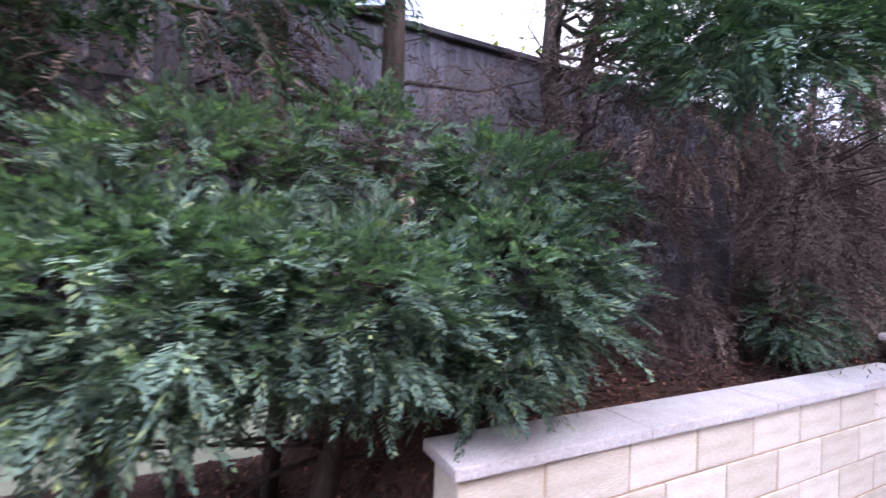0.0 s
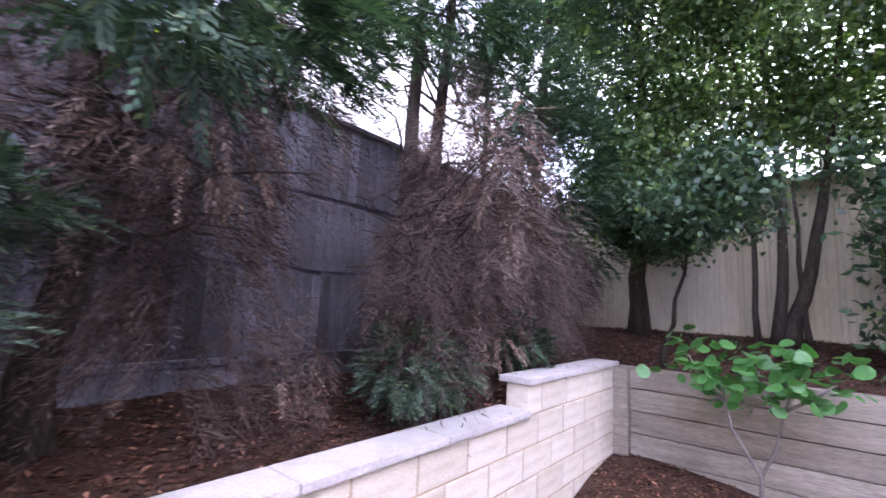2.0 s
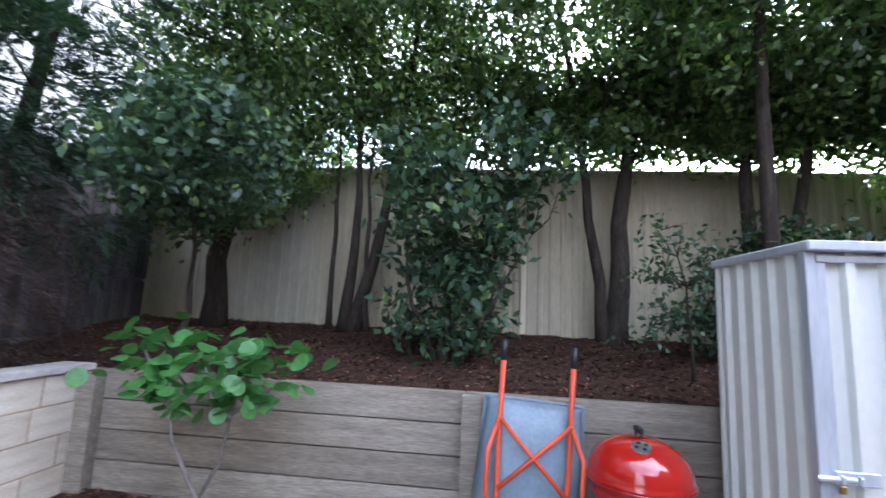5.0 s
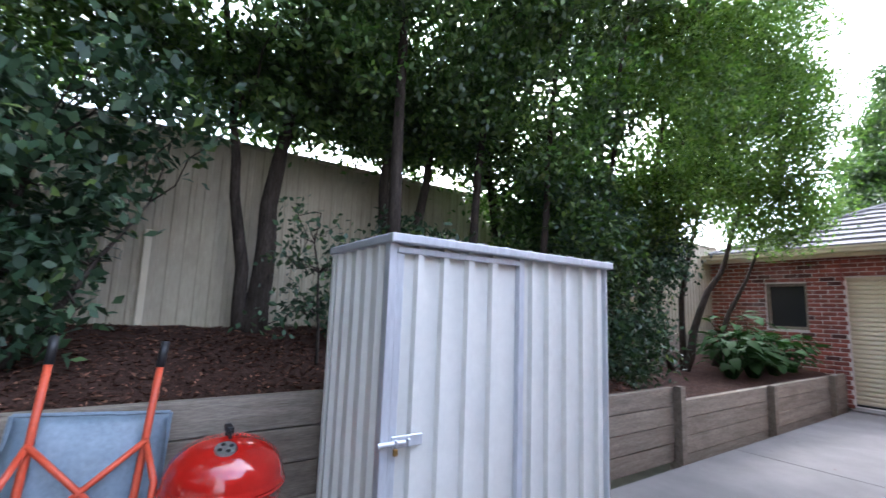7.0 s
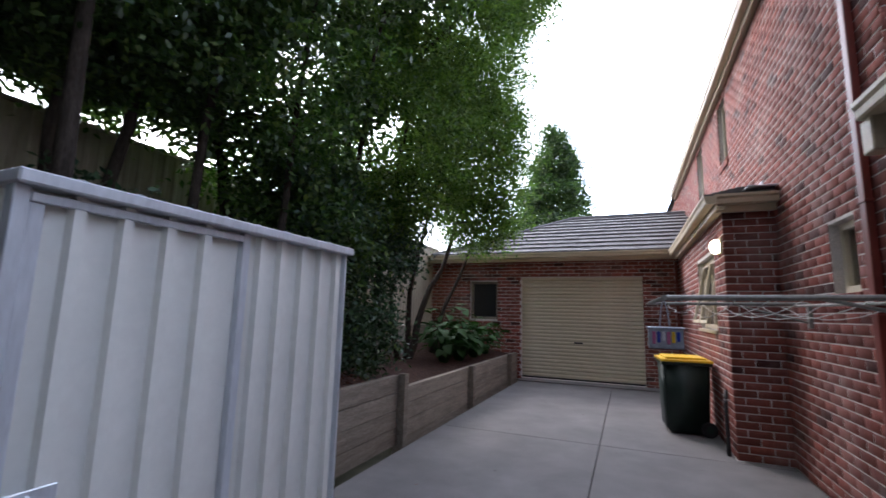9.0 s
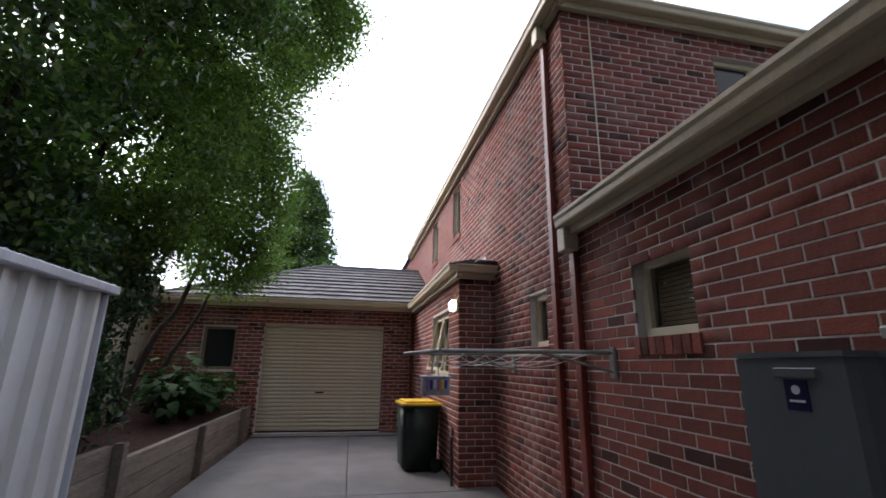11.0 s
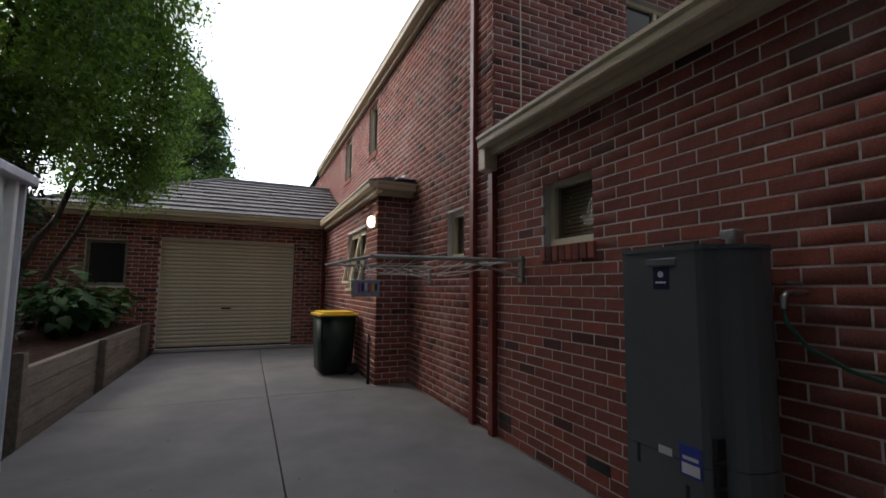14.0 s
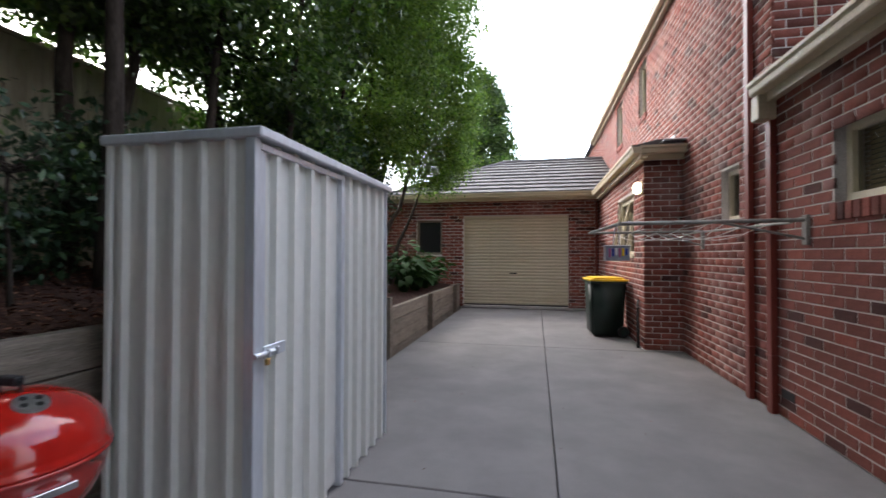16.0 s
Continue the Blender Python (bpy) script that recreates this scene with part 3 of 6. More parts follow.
def window(parent, u0, u1, z0, z1, m, sill_h=0.0, mullions=(), blind=False, rowlock=True, label="cream aluminium framed window", trim=None):
    """A window in a wall's local frame (u, depth, z) with the matrix m: frame, pane, sill bricks."""
    w = new("window")
    w.parent = parent
    w["label"] = label
    def add(name, bm, mat, lab=""):
        bm.transform(m)
        return part(name, bm, mat, w, lab)
    bm = bmesh.new()
    f, d0, d1 = 0.062, 0.075, 0.15
    box(bm, u0 + 0.003, u0 + f, d0, d1, z0 + 0.003, z1 - 0.003, 0.004)
    box(bm, u1 - f, u1 - 0.003, d0, d1, z0 + 0.003, z1 - 0.003, 0.004)
    box(bm, u0 + f, u1 - f, d0, d1, z1 - f, z1 - 0.003, 0.004)
    box(bm, u0 + f, u1 - f, d0 - 0.02, d1, z0 + 0.003, z0 + f, 0.004)
    for u in mullions:
        box(bm, u - 0.03, u + 0.03, d0 + 0.003, d1, z0 + f, z1 - f, 0.004)
    add("window_frame", bm, trim or M_CREAM)
    us = [u0 + f, *mullions, u1 - f]
    for a, b in zip(us, us[1:]):
        pane = add("pane", box(bmesh.new(), a, b, 0.115, 0.12, z0 + f, z1 - f), M_GLASS if blind else M_GLASS_DARK, "dark reflecting glass")
    if blind:
        z = z0 + f + 0.02
        while z < z1 - f:
            bm = bmesh.new()
            box(bm, u0 + f, u1 - f, 0.152, 0.158, z, z + 0.027, 0.001)
            add("blind_slat", bm, M_BLIND)
            z += 0.034
    # a near-black sheet paints in the darkness of the room; no room is built
    add("backing", box(bmesh.new(), u0, u1, 0.23, 0.24, z0, z1), M_DARK, "near-black sheet standing in for the unlit room")
    if rowlock:
        n = max(1, round((u1 - u0 + 0.06) / 0.086))
        for k in range(n):
            a = u0 - 0.03 + (u1 - u0 + 0.06) * k / n
            add("sill_brick", box(bmesh.new(), a + 0.005, a + (u1 - u0 + 0.06) / n - 0.005, -0.02, 0.09, z0 - 0.125, z0 + 0.0, 0.004), M_BRICK)
    return w


def wall_matrix(origin, along):
    d = Vector(along).normalized()
    outn = d.cross(Vector((0, 0, 1)))
    return Matrix(((d.x, -outn.x, 0, origin[0]), (d.y, -outn.y, 0, origin[1]), (0, 0, 1, 0), (0, 0, 0, 1)))


# ---- house: x = 0 is its long face, seen from -x; along the wall to the right means towards -y ----
house = empty("house", "two-storey red brick house with cream gutters and a lower wing", "house")
HY = 20.0


def hu(y):
    return HY - y


SILL = 0.13
op_w2 = (hu(3.785), hu(3.19), 1.79, 2.36)
op_w1 = (hu(5.77), hu(5.30), 1.79, 2.385)
op_u1 = (hu(9.95), hu(9.30), 4.25, 5.36)
op_u2 = (hu(12.5), hu(11.75), 4.25, 5.36)
cut = lambda o: (o[0], o[1], o[2] - SILL, o[3])
M_H = wall_matrix((0, HY), (0, -1, 0))
brick_wall("wall", house, (0, HY), (0, -1, 0), HY - 4.62, 0, 5.47, [op_w1, op_u1, op_u2], near=None)
mlow = (0, 4.62)
lw = lambda o: (o[0] - hu(4.62), o[1] - hu(4.62), o[2], o[3])
brick_wall("wall", house, mlow, (0, -1, 0), 4.02, 0, 2.9, [lw(op_w2)], near=(0.0, 2.9, 0.0, 2.3), phase=(HY - 4.62) * -1 % 0.24)
brick_wall("wall", house, (0, 4.62), (1, 0, 0), 8.0, 2.88, 5.47, [(1.95, 3.6, 4.33, 5.2)])
brick_wall("wall", house, (0, 0.6), (1, 0, 0), 8.0, 0, 2.9)
M_S = wall_matrix((0, 4.62), (1, 0, 0))
window(house, *op_w2, M_H, blind=True)
window(house, *op_w1, M_H, blind=True)
window(house, *op_u1, M_H, mullions=())
window(house, *op_u2, M_H)
window(house, 1.95, 3.6, 4.33, 5.2, M_S, mullions=(2.55,))
part("control_joint", box(bmesh.new(), 0.335, 0.352, 4.612, 4.616, 2.9, 5.46), M_CREAM, house, "pale upright expansion joint")
part("vent", box(bmesh.new(), -0.004, 0.01, 3.07, 3.30, 0.172, 0.248), M_DARK, house, "dark weep vent")
part("vent", box(bmesh.new(), -0.004, 0.01, 4.30, 4.50, 0.172, 0.248), M_DARK, house, "dark weep vent")
GUTTER = [(0.0, 0.0), (0.02, -0.005), (0.09, -0.005), (0.10, 0.01), (0.105, 0.06), (0.12, 0.085), (0.12, 0.115), (0.108, 0.115), (0.105, 0.09), (0.01, 0.09), (0.0, 0.1)]


def eaves(a, b, z, over, name="gutter"):
    """A boxed eave with its fascia and quad gutter along a to b (plan points, house to the left)."""
    a, b = Vector((*a, 0)), Vector((*b, 0))
    part("soffit", prism(bmesh.new(), [(0.0, z - 0.02), (over, z - 0.02), (over, z - 0.005), (0.0, z - 0.005)], a, b), M_FASCIA, house, "boxed beige soffit lining")
    part("fascia", prism(bmesh.new(), [(over, z - 0.045), (over + 0.02, z - 0.045), (over + 0.02, z + 0.14), (over, z + 0.14)], a, b), M_FASCIA, house)
    part(name, prism(bmesh.new(), [(over + 0.021 + u, z + 0.035 + w) for u, w in GUTTER], a, b), M_FASCIA, house, "cream quad gutter", smooth=False)



eaves((0, 4.60), (0, 0.3), 2.83, 0.08)
eaves((0, 17.0), (0, 4.42), 5.48, 0.06)
eaves((-0.06, 4.62), (8.0, 4.62), 5.48, 0.06)


def hip_roof(parent, x0, x1, y0, y1, z, pitch_run, ridge_z, inset, mat, courses=0):
    """A hipped roof over a rectangle, its courses lapped as thin steps."""
    bm = bmesh.new()
    n = courses or 1
    rings = []
    for k in range(n + 1):
        f = k / n
        rings.append((x0 + inset * f, x1 - inset * f, y0 + pitch_run * f, y1 - pitch_run * f, z + (ridge_z - z) * f))
    for (a0, a1, b0, b1, za), (c0, c1, d0, d1, zc) in zip(rings, rings[1:]):
        lo = [(a0, b0, za + 0.03), (a1, b0, za + 0.03), (a1, b1, za + 0.03), (a0, b1, za + 0.03)]
        hi = [(c0, d0, zc), (c1, d0, zc), (c1, d1, zc), (c0, d1, zc)]
        base = [(a0, b0, za), (a1, b0, za), (a1, b1, za), (a0, b1, za)]
        L, H, B = ([bm.verts.new(p) for p in g] for g in (lo, hi, base))
        for q in range(4):
            bm.faces.new((L[q], L[(q + 1) % 4], H[(q + 1) % 4], H[q]))
            bm.faces.new((B[q], B[(q + 1) % 4], L[(q + 1) % 4], L[q]))
    c0, c1, d0, d1, zc = rings[-1]
    if c1 - c0 > 0.02 and d1 - d0 > 0.02:
        bm.faces.new([bm.verts.new(p) for p in ((c0, d0, zc), (c1, d0, zc), (c1, d1, zc), (c0, d1, zc))])
    return part("roof", bm, mat, parent, "dark grey tiled roof")


hip_roof(house, -0.1, 8.3, 4.50, 20.0, 5.62, 3.6, 7.0, 3.6, M_ROOF, 14)
hip_roof(house, -0.1, 8.3, 0.35, 4.60, 2.97, 2.1, 3.72, 2.1, M_ROOF, 8)
part("wall", box(bmesh.new(), 7.8, 8.0, 0.6, 20.0, 0, 5.4), M_RENDERWALL, house, "plain rear wall")
part("wall", box(bmesh.new(), 0.3, 7.8, 19.8, 20.0, 0, 5.4), M_RENDERWALL, house, "plain end wall")


def downpipe(y, z0, z1, parent, head=True):
    bm = bmesh.new()
    box(bm, -0.062, -0.008, y - 0.045, y + 0.045, z0, z1, 0.012, 2)
    p = part("downpipe", bm, M_PIPE, parent, "red-brown painted steel downpipe")
    for z in (0.5, 1.6, 2.4):
        if z < z1:
            part("bracket", box(bmesh.new(), -0.068, -0.004, y - 0.056, y + 0.056, z, z + 0.02, 0.002), M_PIPE, p)
    return p


downpipe(5.0, 0.0, 5.30, house)
downpipe(4.58, 0.0, 2.66, house)
part("outlet", box(bmesh.new(), -0.17, -0.02, 4.50, 4.64, 2.63, 2.86, 0.01), M_FASCIA, house, "cream gutter outlet box")
part("outlet", box(bmesh.new(), -0.15, -0.02, 4.93, 5.07, 5.28, 5.50, 0.01), M_FASCIA, house, "cream gutter outlet box")

# projecting room towards the garage
PX = -0.53
PYN, PYF = 7.15, 12.07
op_p = (PYF - 9.3, PYF - 7.85, 1.42, 2.45)
M_P = wall_matrix((PX, PYF), (0, -1, 0))
brick_wall("wall", house, (PX, PYF), (0, -1, 0), PYF - PYN, 0, 2.88, [op_p])
brick_wall("wall", house, (PX, PYN), (1, 0, 0), -PX, 0, 2.88)
window(house, *op_p, M_P, mullions=((op_p[0] + op_p[1]) / 2,), rowlock=False)
for u0, u1 in ((op_p[0] + 0.06, (op_p[0] + op_p[1]) / 2 - 0.03), ((op_p[0] + op_p[1]) / 2 + 0.03, op_p[1] - 0.06)):
    bm = bmesh.new()
    zt, zb = op_p[3] - 0.06, op_p[2] + 0.06
    h = zt - zb
    for a, b, lo, hi in ((u0, u0 + 0.04, -h, 0), (u1 - 0.04, u1, -h, 0), (u0, u1, -0.04, 0), (u0, u1, -h, -h + 0.045)):
        box(bm, a, b, -0.02, 0.02, lo, hi, 0.003)
    bm.transform(M_P @ Matrix.Translation(((0, 0.09, zt))) @ Matrix.Rotation(radians(-12), 4, "X"))
    part("awning_sash", bm, M_CREAM, house, "cream awning sash pushed ajar")
part("sill", box(bmesh.new(), PX - 0.03, PX + 0.1, 7.82, 9.33, 1.37, 1.415, 0.005), M_CREAM, house, "pale sloping sill")
eaves((PX, 11.70), (PX, 6.90), 2.87, 0.08)
eaves((PX - 0.08, PYN), (0.0, PYN), 2.87, 0.08)
bm = bmesh.new()
rf = [(PX - 0.22, 6.93, 2.99), (-0.003, 6.93, 2.99), (-0.003, 7.45, 3.20), (PX - 0.22, 12.0, 2.99), (-0.003, 12.0, 3.2)]
V4 = [bm.verts.new(p) for p in rf]
bm.faces.new((V4[0], V4[1], V4[2]))
bm.faces.new((V4[0], V4[2], V4[4], V4[3]))
for k in range(5):
    a = 0.1 * k
    box(bm, PX - 0.2 + a, -0.01, 6.95 + a * 1.0, 7.04 + a, 3.0 + a * 0.42, 3.03 + a * 0.42)
part("porch_roof", bm, M_ROOF, house, "dark tiled lean-to roof")
part("flashing", box(bmesh.new(), -0.30, -0.002, 6.93, 7.5, 3.08, 3.10, 0.004), M_ZINC, house, "grey lead flashing")
part("flashing", box(bmesh.new(), -0.012, -0.002, 7.5, 12.0, 3.12, 3.30, 0.002), M_ZINC, house, "grey lead flashing")
part("stain_base", box(bmesh.new(), PX - 0.012, PX + 0.1, 7.138, 7.3, -0.02, 0.004, 0.002), M_MORTAR, house)

# bulkhead lamp on the projecting room
M_GLOW = bpy.data.materials.new("lamp_glow")
M_GLOW.use_nodes = True
M_GLOW.node_tree.nodes["Principled BSDF"].inputs["Emission Color"].default_value = (1.0, 0.86, 0.62, 1)
M_GLOW.node_tree.nodes["Principled BSDF"].inputs["Emission Strength"].default_value = 9
lamp = empty("wall_lamp", "lit white oval bulkhead lamp on the brick corner", "lamp", (PX, 7.33, 2.45))
bm = bmesh.new()
bmesh.ops.create_uvsphere(bm, u_segments=20, v_segments=12, radius=1, matrix=Matrix.LocRotScale((-0.06, 0, 0), None, (0.06, 0.115, 0.09)))
part("diffuser", bm, M_GLOW, lamp, "glowing frosted diffuser", smooth=True)
bm = bmesh.new()
box(bm, -0.025, 0.0, -0.12, 0.12, -0.095, 0.095, 0.02, 3)
part("base", bm, M_CREAM, lamp)

# ---- garage ----
garage = empty("garage", "red brick garage with a cream roller door and tiled hip roof", "garage")
GY = 12.07
GX0 = -6.62
door_op = (-4.08 - GX0, -1.28 - GX0, 0.04, 2.48)
win_op = (-5.42 - GX0, -4.68 - GX0, 1.42, 2.39)
brick_wall("wall", garage, (GX0, GY), (1, 0, 0), -0.53 - GX0, 0, 2.95, [door_op, win_op])
brick_wall("wall", garage, (GX0, 18.0), (0, -1, 0), 18.0 - GY, 0, 2.95)
part("wall", box(bmesh.new(), GX0 + 0.25, 0.0, 17.8, 18.0, 0, 2.9), M_RENDERWALL, garage, "plain rear wall")
part("ceiling", box(bmesh.new(), GX0 + 0.25, -0.02, GY + 0.25, 17.8, 2.85, 2.9), M_RENDERWALL, garage)
window(garage, *win_op, wall_matrix((GX0, GY), (1, 0, 0)), rowlock=False, label="dark window with a timber frame", trim=M_SLEEPER)
roller = new("roller_door")
roller.parent = garage
roller["label"] = "closed cream ribbed roller door"
SL = (2.48 - 0.06) / 28
slat = bmesh.new()
prof = [(-0.022, 0.0), (-0.020, SL * 0.10), (0.004, SL * 0.22), (0.010, SL * 0.5), (0.004, SL * 0.86), (-0.022, SL)]
for k in range(len(prof) - 1):
    (d0, z0), (d1, z1) = prof[k], prof[k + 1]
    slat.faces.new([slat.verts.new(p) for p in ((-1.4, -d0, z0), (1.4, -d0, z0), (1.4, -d1, z1), (-1.4, -d1, z1))])
bmesh.ops.remove_doubles(slat, verts=slat.verts, dist=1e-5)
slat_me = mesh_of("slat", slat, M_ROLLER)
for k in range(28):
    ob = new("slat", slat_me)
    ob.parent = roller
    ob.location = (-2.68, GY + 0.13, 0.065 + k * SL)
part("bottom_rail", box(bmesh.new(), -4.07, -1.29, GY + 0.11, GY + 0.15, 0.043, 0.075, 0.004), M_DARK, roller, "black rubber bottom seal")
part("handle", box(bmesh.new(), -2.82, -2.62, GY + 0.095, GY + 0.122, 0.90, 0.935, 0.006), M_DARK, roller, "black lift handle")
part("lintel", box(bmesh.new(), -4.08, -1.28, GY + 0.05, GY + 0.2, 2.44, 2.478), M_CREAM, roller)
house_saved = house
house = garage
eaves((GX0 - 0.1, GY), (-0.62, GY), 2.90, 0.30)
house = house_saved
# garage roof: courses of separate tiles climbing to a ridge that runs into the house, hipped at its free end
RX0, RX1, RY0, RYR, RZ0, RZR, NC = -6.35, -0.005, GY - 0.42, 15.1, 3.03, 4.55, 10
bm = bmesh.new()
bm.faces.new([bm.verts.new(p) for p in ((RX0, RY0, RZ0 - 0.02), (RX1, RY0, RZ0 - 0.02), (RX1, RYR, RZR - 0.02), (RX0 + 3.2, RYR, RZR - 0.02))])
roof = part("roof", bm, M_ROOF, garage, "grey tiled hip roof in straight courses")
for k in range(NC):
    f0, f1 = k / NC, min((k + 1.06) / NC, 1)
    y0, y1 = RY0 + (RYR - RY0) * f0, RY0 + (RYR - RY0) * f1
    z0, z1 = RZ0 + (RZR - RZ0) * f0 + 0.055, RZ0 + (RZR - RZ0) * f1 + 0.012
    x, xb = RX0 + 3.2 * f0, RX0 + 3.2 * f1
    while x < RX1 - 0.02:
        w = min(0.33, RX1 - x)
        j = rs.uniform(-0.004, 0.004)
        h0 = min(max(x + 0.003, xb), x + w - 0.003)
        bm = bmesh.new()
        q = [bm.verts.new(p) for p in ((x + 0.003, y0, z0 + j), (x + w - 0.003, y0, z0 + j), (x + w - 0.003, y1, z1 + j), (h0, y1, z1 + j), (x + 0.003, y0, z0 - 0.045), (x + w - 0.003, y0, z0 - 0.045))]
        bm.faces.new(q[:4])
        bm.faces.new((q[4], q[5], q[1], q[0]))
        part("tile", bm, M_ROOF, roof)
        x += w
bm = bmesh.new()
A0, A1, B0, B1 = (RX0, RY0, RZ0), (RX0, 18.3, RZ0), (RX0 + 3.2, RYR, RZR), (RX1, RYR, RZR)
V5 = [bm.verts.new(p) for p in (A0, A1, B0, B1, (RX1, 18.3, RZ0))]
bm.faces.new((V5[0], V5[2], V5[1]))
bm.faces.new((V5[1], V5[2], V5[3], V5[4]))
part("roof", bm, M_ROOF, garage, "grey tiled hip roof, rear slopes")
cap = part("ridge_capping", tube(bmesh.new(), [B0, B1], 0.09, 8), M_ROOF, garage, "rounded ridge tiles")
part("ridge_capping", tube(bmesh.new(), [A0, B0], 0.08, 8), M_ROOF, garage, "rounded hip tiles")
part("downpipe", box(bmesh.new(), -0.62, -0.56, GY - 0.075, GY - 0.006, 0.0, 2.8, 0.012, 2), M_PIPE, garage, "red-brown downpipe")
part("conduit", box(bmesh.new(), -4.13, -4.10, GY - 0.03, GY - 0.004, 2.3, 2.9, 0.006), M_PIPE, garage)

# ---- shed ----
shed = empty("garden_shed", "cream ribbed steel garden shed with a closed door and bright trims", "shed", (0, 0, 0))
SX0, SX1, SY0, SY1, SH = -4.04, -3.28, 1.725, 3.40, 1.90


def rib_panel(bm, u0, u1, z0, z1, pitch, m, gap=0.72, depth=0.012):
    tmp = bmesh.new()
    ribbed(tmp, u0, u1, z0, z1, pitch, depth, gap)
    tmp.transform(m)
    me = bpy.data.meshes.new("tmp")
    tmp.to_mesh(me)
    tmp.free()
    bm.from_mesh(me)
    bpy.data.meshes.remove(me)
    return bm




def rib_sheet(u0, u1, z0, z1, ribs, m, depth=0.032, w=0.052):
    """A flat sheet in the (y, z) plane facing +x with upright trapezoid ribs at the given places."""
    bm = bmesh.new()
    prof = [(u0, 0.0)]
    for r in ribs:
        prof += [(r - w / 2, 0.0), (r - w / 2 + 0.007, depth), (r + w / 2 - 0.010, depth), (r + w / 2, 0.0)]
    prof.append((u1, 0.0))
    front = [[bm.verts.new((d, u, z)) for u, d in prof] for z in (z0, z1)]
    back = [[bm.verts.new((d - 0.003, u, z)) for u, d in prof] for z in (z0, z1)]
    for k in range(len(prof) - 1):
        bm.faces.new((front[0][k], front[0][k + 1], front[1][k + 1], front[1][k]))
        bm.faces.new((back[0][k + 1], back[0][k], back[1][k], back[1][k + 1]))
        bm.faces.new((front[1][k], front[1][k + 1], back[1][k + 1], back[1][k]))
    bm.transform(m)
    return bm


part("door", rib_sheet(SY0 + 0.043, 2.572, 0.03, SH - 0.001, (1.905, 2.06, 2.222, 2.388), Matrix.Translation((SX1 - 0.024, 0, 0))), M_SHED, shed, "ribbed cream door panel")
part("front_panel", rib_sheet(2.616, SY1 - 0.018, 0.005, SH - 0.001, (2.70, 2.84, 3.0, 3.16, 3.31), Matrix.Translation((SX1 - 0.024, 0, 0))), M_SHED, shed, "ribbed cream front panel")
part("door_stile", box(bmesh.new(), SX1 - 0.012, SX1 + 0.004, SY0 + 0.044, SY0 + 0.085, 0.03, SH - 0.046, 0.003), M_ZINC, shed, "bright galvanised door edge")
for y, sgn in ((SY0 + 0.03, -1), (SY1 - 0.03, 1)):
    mm = Matrix(((0, 1, 0, 0), (sgn, 0, 0, y), (0, 0, 1, 0), (0, 0, 0, 1)))
    part("side_panel", rib_sheet(SX0 + 0.005, SX1 - 0.041, 0.005, SH - 0.001, [-3.405 - 0.137 * k for k in range(4, -1, -1)], mm, 0.028, 0.040), M_SHED, shed, "ribbed beige side panel")
part("back_panel", box(bmesh.new(), SX0, SX0 + 0.01, SY0 + 0.01, SY1 - 0.01, 0.01, SH), M_SHED, shed)
for y0, y1 in ((SY0, SY0 + 0.042), (2.573, 2.615), (SY1 - 0.018, SY1)):
    part("corner_trim", box(bmesh.new(), SX1 - 0.04, SX1 + 0.010, y0, y1, 0.005, SH, 0.003), M_ZINC, shed, "bright galvanised upright trim")
part("corner_trim", box(bmesh.new(), SX0, SX0 + 0.03, SY0, SY0 + 0.02, 0.005, SH, 0.003), M_SHED, shed)
part("door_rail", box(bmesh.new(), SX1 - 0.012, SX1 + 0.012, SY0 + 0.043, 2.571, SH - 0.045, SH - 0.015, 0.003), M_ZINC, shed, "galvanised head rail")
bm = bmesh.new()
box(bm, SX0 - 0.03, SX1 + 0.045, SY0 - 0.008, SY1 + 0.025, SH, SH + 0.045, 0.006)
part("roof_trim", bm, M_ZINC, shed, "bright steel roof edge trim")
part("roof_sheet", rib_panel(bmesh.new(), SY0, SY1 + 0.01, SX0 - 0.01, SX1 + 0.03, 0.197, Matrix(((0, 0, 1, 0), (0, 1, 0, 0), (1, 0, 0, SH + 0.046), (0, 0, 0, 1))), depth=0.006), M_ZINC, shed, "ribbed steel roof sheet")
hasp = new("latch")
hasp.parent = shed
hasp["label"] = "galvanised pad bolt with a brass padlock"
part("plate", box(bmesh.new(), SX1 + 0.016, SX1 + 0.026, SY0 + 0.050, SY0 + 0.215, 0.955, 1.008, 0.003), M_ZINC, hasp)
for y in (0.06, 0.125):
    part("keeper", box(bmesh.new(), SX1 + 0.026, SX1 + 0.046, SY0 + y, SY0 + y + 0.016, 0.960, 0.996, 0.004), M_ZINC, hasp)
part("bolt", cyl(bmesh.new(), (SX1 + 0.028, SY0 - 0.022, 0.978), (SX1 + 0.028, SY0 + 0.12, 0.978), 0.012), M_ZINC, hasp, smooth=False)
M_BRASS = material("brass", [(0.3, (0.45, 0.28, 0.10)), (0.7, (0.6, 0.4, 0.16))], 10, fine=60, rough=0.35, metal=0.9, bump=0.05)
bm = bmesh.new()
box(bm, SX1 + 0.022, SX1 + 0.038, SY0 + 0.058, SY0 + 0.080, 0.925, 0.955, 0.003)
part("padlock", bm, M_BRASS, hasp)
bm = bmesh.new()
tube(bm, [(SX1 + 0.028, SY0 + 0.068 + 0.014 * math.cos(a), 0.953 + 0.022 * math.sin(a)) for a in np.linspace(0, math.pi, 9)], 0.0035, 6)
part("shackle", bm, M_ZINC, hasp)

